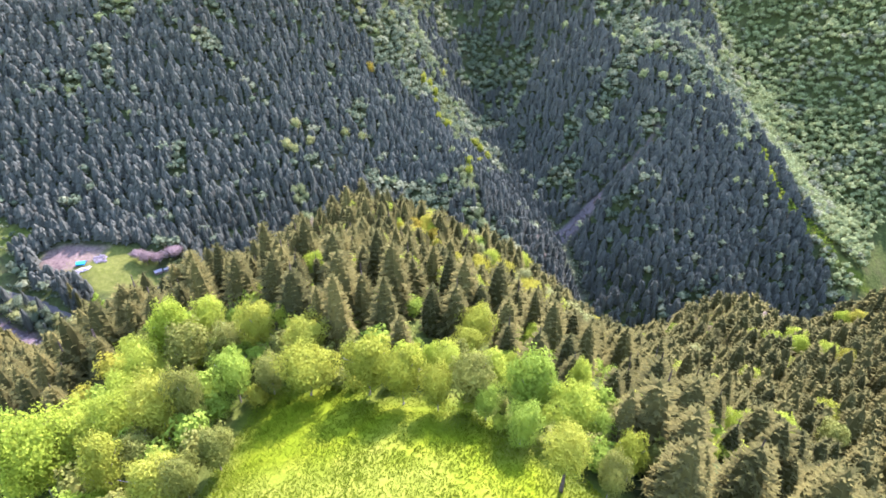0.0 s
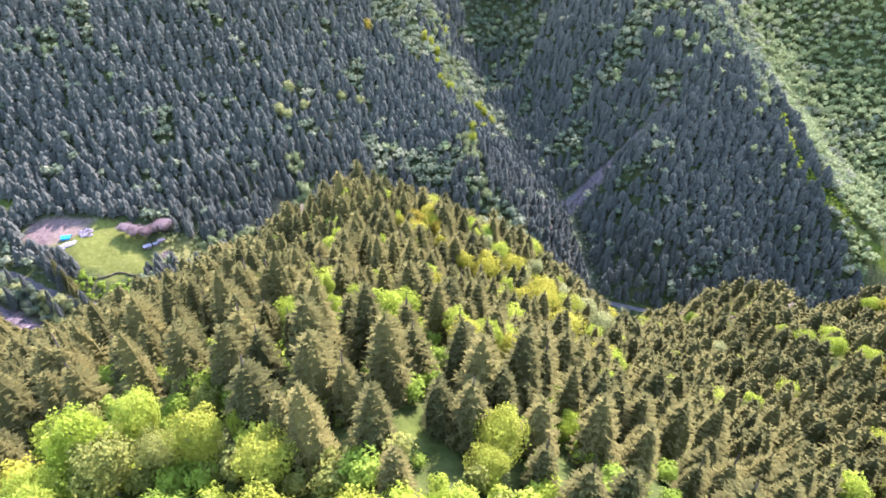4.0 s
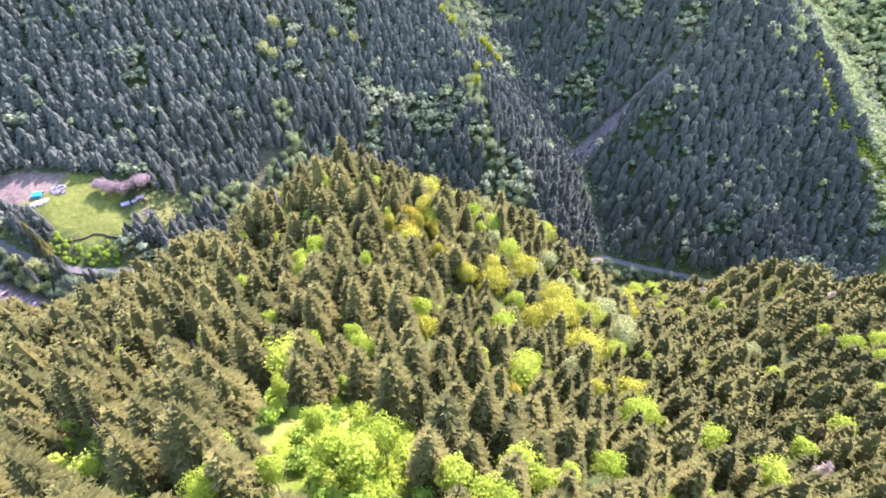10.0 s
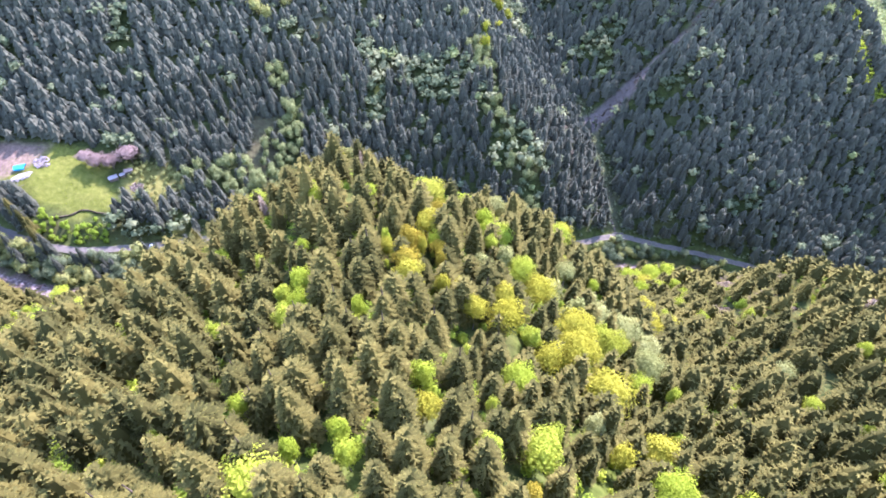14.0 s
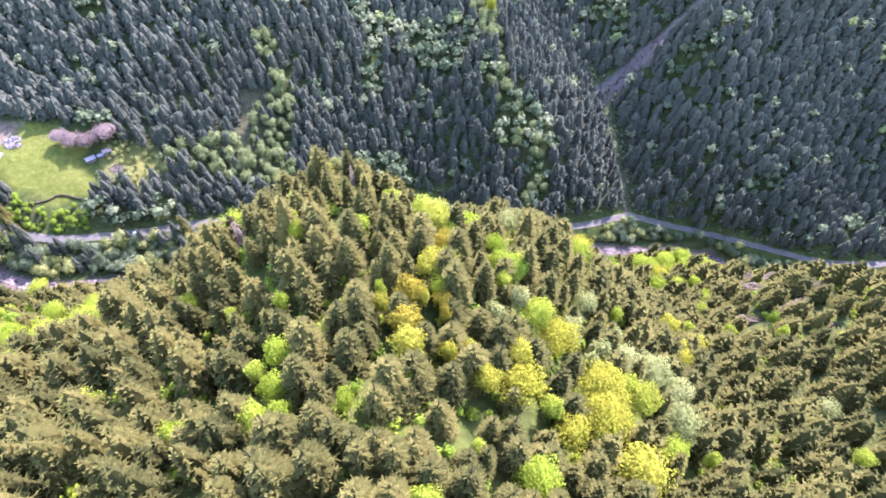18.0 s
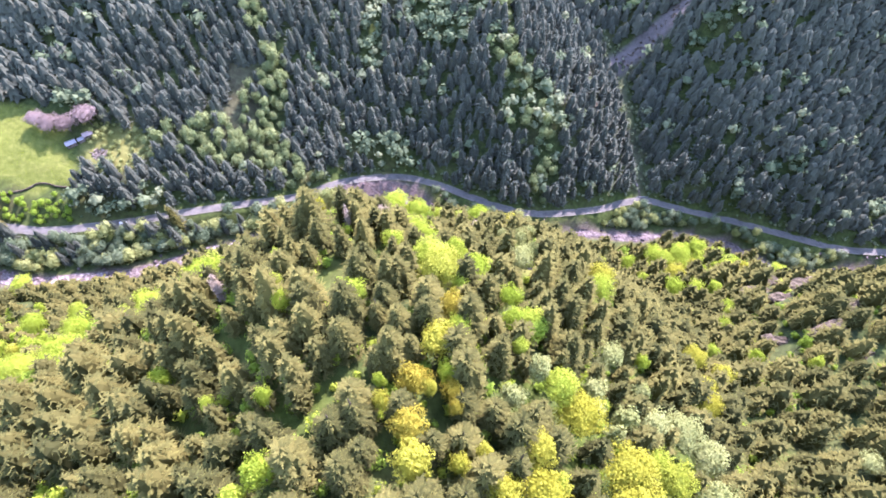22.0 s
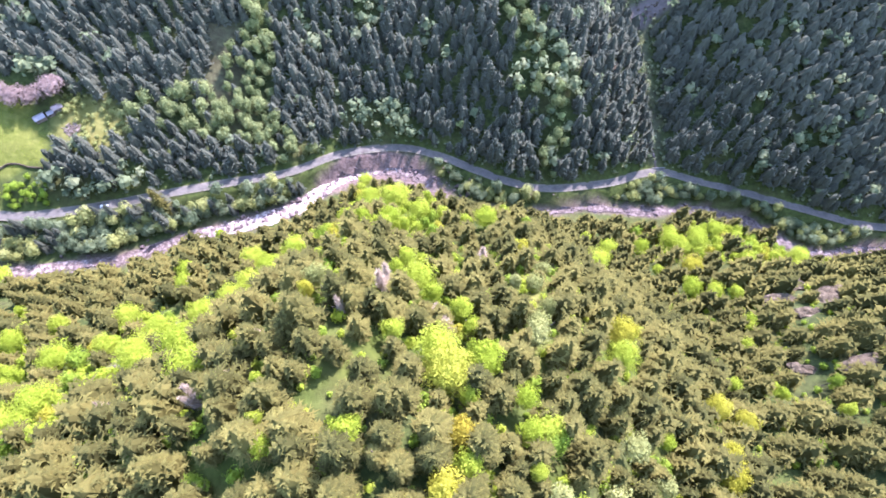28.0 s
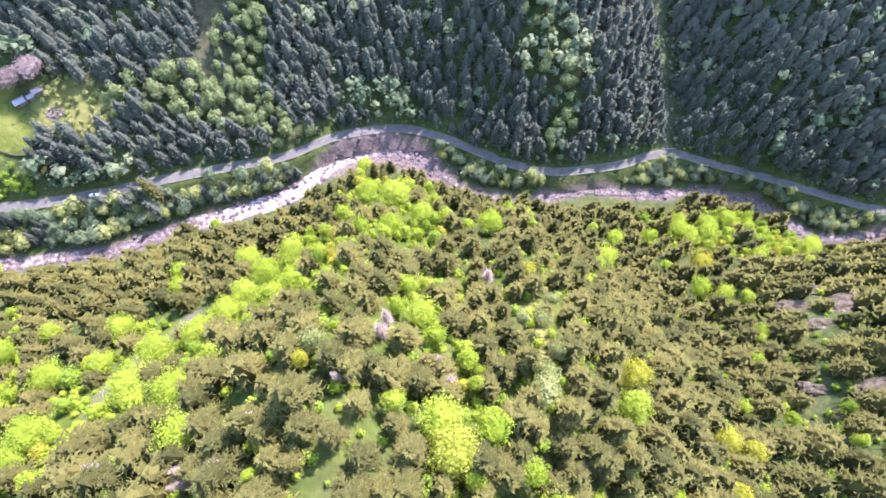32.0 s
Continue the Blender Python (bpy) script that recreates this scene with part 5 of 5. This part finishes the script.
def gable_roof(name, long, wide, eave, ridge, thick, material, parent):
    """Two sloping sheets over a ridge, as one shell with thickness."""
    o, bm = 0.35, bmesh.new()
    rows = []
    for x in (-long / 2 - o, long / 2 + o):
        rows.append([bm.verts.new(p) for p in ((x, -wide / 2 - o, eave - 0.15), (x, 0, ridge), (x, wide / 2 + o, eave - 0.15), (x, wide / 2 + o, eave - 0.15 + thick), (x, 0, ridge + thick), (x, -wide / 2 - o, eave - 0.15 + thick))])
    for k in range(6):
        bm.faces.new((rows[0][k], rows[0][(k + 1) % 6], rows[1][(k + 1) % 6], rows[1][k]))
    bm.faces.new((rows[0][0], rows[0][5], rows[0][4], rows[0][1])), bm.faces.new((rows[0][1], rows[0][4], rows[0][3], rows[0][2]))
    bm.faces.new((rows[1][1], rows[1][4], rows[1][5], rows[1][0])), bm.faces.new((rows[1][2], rows[1][3], rows[1][4], rows[1][1]))
    bmesh.ops.recalc_face_normals(bm, faces=bm.faces)
    me = bpy.data.meshes.new(name)
    bm.to_mesh(me)
    bm.free()
    me.materials.append(material)
    return part(name, me, parent)


def shed(x, y, turn, long, wide, high, roof, label):
    ob = tagged(new("shed"), label, "shed", group="sheds on the meadow")
    ob.matrix_basis = pose(x, y, float(height(x, y)) - 0.2, 0, 0, turn)
    for side in (-1, 1):
        box("wall", (long, 0.14, high), (0, side * wide / 2, high / 2), PLANK, ob)
        box("wall", (0.14, wide - 0.14, high), (side * long / 2, 0, high / 2), PLANK, ob)
    gable_roof("roof", long, wide, high, high + wide * 0.28, 0.1, roof, ob)
    box("door", (0.9, 0.06, 1.8), (0.3, -wide / 2 - 0.09, 0.95), PLANK, ob, (0, 0, 0), 0.01)
    box("window", (0.6, 0.05, 0.5), (-long / 4, -wide / 2 - 0.085, 1.4), GLASS_DARK, ob, (0, 0, 0), 0.01)


shed(-229, 354, 38, 5.2, 3.8, 2.3, TIN, "small weathered plank shed with a pale sheet roof")
shed(-224, 357, 38, 3.0, 2.6, 2.1, TIN, "little plank hut with a pale grey roof")
shed(-220.5, 360, 38, 5.0, 3.6, 2.4, RUST, "plank shed with a faded brownish sheet roof")

tent = tagged(new("tarpaulin_shelter"), "bright blue tarpaulin stretched over a low frame", "shelter")
tent.matrix_basis = pose(-288, 354, float(height(-288, 354)), 0, 0, 14)
for sx in (-2.9, 2.9):
    for sy in (-1.8, 1.8):
        tube("post", [(sx, sy, -0.4), (sx, sy, 1.7)], [0.07, 0.06], 6, PLANK, tent)
gable_roof("tarpaulin", 6.0, 4.2, 1.7, 2.7, 0.05, TARP, tent)
box("side_sheet", (6.3, 0.05, 1.5), (0, -2.3, 0.95), TARP, tent, (8, 0, 0), 0.01)
box("side_sheet", (6.3, 0.05, 1.5), (0, 2.3, 0.95), TARP, tent, (-8, 0, 0), 0.01)

PALE_LOG = grained("pale_cut_wood", [(0.3, (0.30, 0.27, 0.25)), (0.7, (0.50, 0.46, 0.43))], 1.5, 0.02)
GREY_LOG = grained("grey_cut_wood", [(0.3, (0.15, 0.13, 0.13)), (0.7, (0.30, 0.265, 0.26))], 1.5, 0.02)


def log_pile(x, y, turn, long, wide, high, count, material, label, seed):
    """A loose heap of short logs, thrown in a low mound."""
    rng = random.Random(seed)
    ob = tagged(new("log_pile"), label, "wood pile")
    ob.matrix_basis = pose(x, y, float(height(x, y)) - 0.1, 0, 0, turn)
    slope = [float(height(x + d, y) - height(x - d, y)) / (2 * d) for d in (4.0,)][0]
    piece = mesh_of("log", *ring_tube([(0, 0, -0.75), (0.02, 0, 0), (0, 0.02, 0.75)], [0.22, 0.24, 0.21], 7), material, None, True)
    for k in range(count):
        a, d = rng.uniform(0, 6.28), rng.uniform(0, 1) ** 0.6
        px_, py_ = math.cos(a) * d * long / 2, math.sin(a) * d * wide / 2
        log = part("log", piece, ob)
        gz = float(height(*(Matrix.Rotation(radians(turn), 2) @ Vector((px_, py_)) + Vector((x, y))))) - float(height(x, y))
        log.matrix_basis = pose(px_, py_, gz + high * (1 - d * d) * rng.uniform(0.3, 1) + 0.25, rng.uniform(60, 120), rng.uniform(-25, 25), rng.uniform(0, 180)) @ Matrix.Diagonal((*[rng.uniform(0.8, 1.5)] * 3, 1))


log_pile(-284, 346, 20, 15, 6.5, 1.4, 130, PALE_LOG, "spread heap of pale freshly cut wood beside the shelter", 3)
log_pile(-275, 358, -40, 14, 9, 1.4, 120, GREY_LOG, "heap of greyish cut branches and logs", 4)
log_pile(-214, 351, 10, 9, 7, 0.8, 60, PLANK, "dark scattered brushwood heap by the sheds", 5)

wall_line = dense([(-259, 318, 0), (-251, 321, 0), (-246, 323, 0), (-240, 327.5, 0), (-236, 328, 0), (-230, 327, 0), (-224, 327, 0)], 0.9)
wall = tagged(new("dry_stone_wall"), "low dark dry stone wall across the meadow", "wall")
wall_z = height(wall_line[:, 0], wall_line[:, 1])
rng = random.Random(8)
blocks = [mesh_of("stone", *stone(rng, 1.1, 0.8, 0.9, 0.15), ROCK) for _ in range(4)]
for k, (wx, wy, _) in enumerate(wall_line):
    for tier in (0.2, 0.75):
        piece = part("stone", blocks[rng.randrange(4)], wall)
        piece.matrix_basis = pose(wx, wy, wall_z[k] + tier, rng.uniform(-8, 8), rng.uniform(-8, 8), rng.uniform(0, 60))

# blossom trees above the sheds
for bx_, by_, br, tall in ((-239, 360, 6.0, 11), (-231, 362, 5.2, 10), (-219, 366, 6.3, 14), (-247, 362, 5.0, 9)):
    ob = tagged(tree_thing("blossom_tree", limbs(rng, 10, 4.0), BROAD_NEAR[rng.randrange(4)], BARK, LEAF["pink"], "pale pink fruit tree in blossom beside the sheds"), group="fruit trees in blossom")
    ob.matrix_basis = Matrix.LocRotScale((bx_, by_, float(height(bx_, by_)) - 0.2), Euler((0, 0, rng.uniform(0, 6))), (br / 3.2, br / 3.2, tall / 9))

# the lone tree and the taller single trees
lone = tagged(tree_thing("lone_tree", ring_tube([(0, 0, -0.4), (0.05, 0, 1.4), (0, 0.05, 4)], [0.2, 0.15, 0.06], 9), leafy_crown(random.Random(4), 7.7, 2.2, 5200, 0.085, 22, 0.27), BARK, LEAF["spring"], "small round yellow-green tree standing alone at the meadow's edge"))
lone.matrix_basis = pose(9.8, 27.4, float(height(9.8, 27.4)), 0, 0, 20)
for sx, sy, size in ((-166, 317, 1.25), (-257, 303, 1.0), (-253, 301, 0.85), (-268, 313, 0.95), (-262, 310, 0.9), (-275, 318, 0.95)):
    ob = planted(spruces[1], Matrix.LocRotScale((sx, sy, float(height(sx, sy)) - 0.3), Euler((0, 0, sx)), (size * 1.1, size * 1.1, size * 1.15)))
    tagged(ob, "tall dark spruce standing beside the valley road", group="spruces by the road")

# ---- a car on the valley road ----
WHITE_PAINT, TYRE, RIM, GLASS, RED = plain("white_car_paint", (0.62, 0.62, 0.62), 0.25), plain("tyre_rubber", (0.02, 0.02, 0.02), 0.8), plain("wheel_rim", (0.35, 0.35, 0.36), 0.3, 0.8), plain("car_glass", (0.015, 0.018, 0.02), 0.08), plain("tail_lamp", (0.35, 0.02, 0.02), 0.3)
car = tagged(new("car"), "white hatchback car on the grey valley road", "car")
k = int(np.argmin(np.hypot(ROAD_CURVE[:, 0] + 196, ROAD_CURVE[:, 1] - 313)))
way = ROAD_CURVE[k + 1] - ROAD_CURVE[k - 1]
car.matrix_basis = Matrix.Translation((ROAD_CURVE[k, 0] + 0.4, ROAD_CURVE[k, 1] - 1.0, ROAD_CURVE[k, 2] + 0.42)) @ Euler((0, -math.atan2(way[2], math.hypot(way[0], way[1])), math.atan2(way[1], way[0]))).to_matrix().to_4x4()
bm = bmesh.new()
profile = [(-2.1, 0.32), (-2.12, 0.85), (-1.95, 0.98), (0.75, 0.98), (1.85, 0.85), (2.1, 0.6), (2.08, 0.32)]
sides = [[bm.verts.new((x, y, z)) for x, z in profile] for y in (-0.86, 0.86)]
for i in range(len(profile)):
    j = (i + 1) % len(profile)
    bm.faces.new((sides[0][i], sides[0][j], sides[1][j], sides[1][i]))
bm.faces.new(sides[0][::-1]), bm.faces.new(sides[1])
bmesh.ops.recalc_face_normals(bm, faces=bm.faces)
bmesh.ops.bevel(bm, geom=bm.edges[:], offset=0.06, segments=2, affect="EDGES")
me = bpy.data.meshes.new("body")
bm.to_mesh(me)
bm.free()
me.materials.append(WHITE_PAINT)
body = part("body", me, car)
for name, profile, half, mat in (("windows", [(-1.95, 0.97), (-1.55, 1.42), (0.2, 1.44), (0.95, 0.97)], 0.74, GLASS), ("roof", [(-1.6, 1.41), (-1.5, 1.48), (0.12, 1.49), (0.25, 1.42)], 0.7, WHITE_PAINT)):
    bm = bmesh.new()
    sides = [[bm.verts.new((x, s * half, z)) for x, z in profile] for s in (-1, 1)]
    for i in range(4):
        j = (i + 1) % 4
        bm.faces.new((sides[0][i], sides[0][j], sides[1][j], sides[1][i]))
    bm.faces.new(sides[0][::-1]), bm.faces.new(sides[1])
    bmesh.ops.recalc_face_normals(bm, faces=bm.faces)
    me = bpy.data.meshes.new(name)
    bm.to_mesh(me)
    bm.free()
    me.materials.append(mat)
    part(name, me, car)
for wx in (-1.3, 1.3):
    for wy in (-0.8, 0.8):
        v, t = ring_tube([(0, 0, -0.11), (0, 0, -0.08), (0, 0, 0.08), (0, 0, 0.11)], [0.24, 0.32, 0.32, 0.24], 16)
        wheel = part("wheel", mesh_of("wheel", v, t, TYRE, None, True), car)
        wheel.matrix_basis = pose(wx, wy, 0.3, 90, 0, 0)
        rim = part("rim", mesh_of("rim", *ring_tube([(0, 0, -0.115), (0, 0, 0), (0, 0, 0.115)], [0.02, 0.22, 0.02], 12), RIM, None, True), wheel)
for s in (-1, 1):
    box("tail_lamp", (0.05, 0.3, 0.14), (-2.12, s * 0.62, 0.78), RED, car, (0, 0, 0), 0.01)
    box("headlamp", (0.06, 0.3, 0.12), (1.98, s * 0.6, 0.72), GLASS, car, (0, 20, 0), 0.01)

# ---- fallen trunks and snags ----
for lx, ly, long, turn in ((18, 214, 9, 35), (24, 207, 7, 60), (-95, 211, 6, 20), (119, 224, 8, 80), (-29, 234, 6, 10)):
    ob = tagged(new("fallen_trunk", mesh_of("fallen_trunk", *ring_tube([(0, 0, 0), (0.1, 0, long * 0.5), (0, 0.1, long)], [0.26, 0.2, 0.07], 7), BARK_PALE, None, True)), "bare pale fallen trunk lying on the slope", "log", group="fallen trunks")
    a = radians(turn)
    drop = float(height(lx + math.cos(a) * long, ly + math.sin(a) * long) - height(lx, ly))
    ob.matrix_basis = Matrix.Translation((lx, ly, float(height(lx, ly)) + 0.35)) @ Vector((math.cos(a) * long, math.sin(a) * long, drop)).to_track_quat("Z", "Y").to_matrix().to_4x4()

# ---- meadow grass and herbs ----
def tufts(name, outline, count, tall, seed, material, label, shy=0.4):
    """Small tufts of blades, strewn inside an outline."""
    r = np.random.RandomState(seed)
    o = np.array(outline)
    x, y = r.uniform(o[:, 0].min() - 2, o[:, 0].max() + 2, count), r.uniform(max(o[:, 1].min(), 8), o[:, 1].max() + 2, count)
    keep = (margin(x, y, outline) > -1.5) & (soft_noise(x, y, 2.6, seed) > shy * soft_noise(x, y, 9, seed + 1)) & (along(x, y, dense(TRODDEN, 1))[0] > 0.35)
    x, y = x[keep], y[keep]
    n, z = len(x), height(x, y)
    s = tall * r.uniform(0.5, 1.3, n) * (0.6 + 0.8 * soft_noise(x, y, 4, seed + 2))
    v, a = [], r.uniform(0, 6.28, n)
    for k in range(3):
        b = a + k * 2.09 + r.uniform(-0.4, 0.4, n)
        c, d = np.cos(b), np.sin(b)
        w = s * 0.28
        v.append(np.stack([np.stack([x - d * w, y + c * w, z - 0.03], 1), np.stack([x + d * w, y - c * w, z - 0.03], 1), np.stack([x + c * s * 0.8, y + d * s * 0.8, z + s], 1)], 1))
    v = np.stack(v, 1).reshape(-1, 3)
    t = np.arange(len(v)).reshape(-1, 3)
    tip = np.tile([0.2, 0.2, 1.0], len(v) // 3)
    ob = new(name, mesh_of(name, v, t, material, {"tip": tip, "tone": np.repeat(soft_noise(x, y, 3, 77), 9)}))
    return tagged(ob, label, "grass", kind="stuff")


GRASS_BLADES = foliage("grass_blades", (0.105, 0.15, 0.004), (0.135, 0.182, 0.006), (0.17, 0.205, 0.012), 0.4, 0.3)
tufts("meadow_grass", HILL_MEADOW, 75000, 0.13, 51, GRASS_BLADES, "bright green grass and herbs on the hill meadow")
tufts("valley_grass", WEST_MEADOW, 2500, 0.3, 52, GRASS_BLADES, "short green grass on the valley meadow")
x, y, r = scatter((-226, -184), (338, 372), 3.4, 61)
good = (margin(x, y, ROUGH_PASTURE) > -2) & (r.uniform(0, 1, len(x)) < 0.6) & (np.hypot(x + 215, y - 351) > 5)
x, y = x[good], y[good]
forest("pasture_bushes", BUSH, x, y, height(x, y) - 0.2, r.uniform(0.2, 0.5, len(x)), r.uniform(0.3, 0.6, len(x)), 62, LEAF["grey"], "yellowish budding bushes on the rough pasture", "bushes")
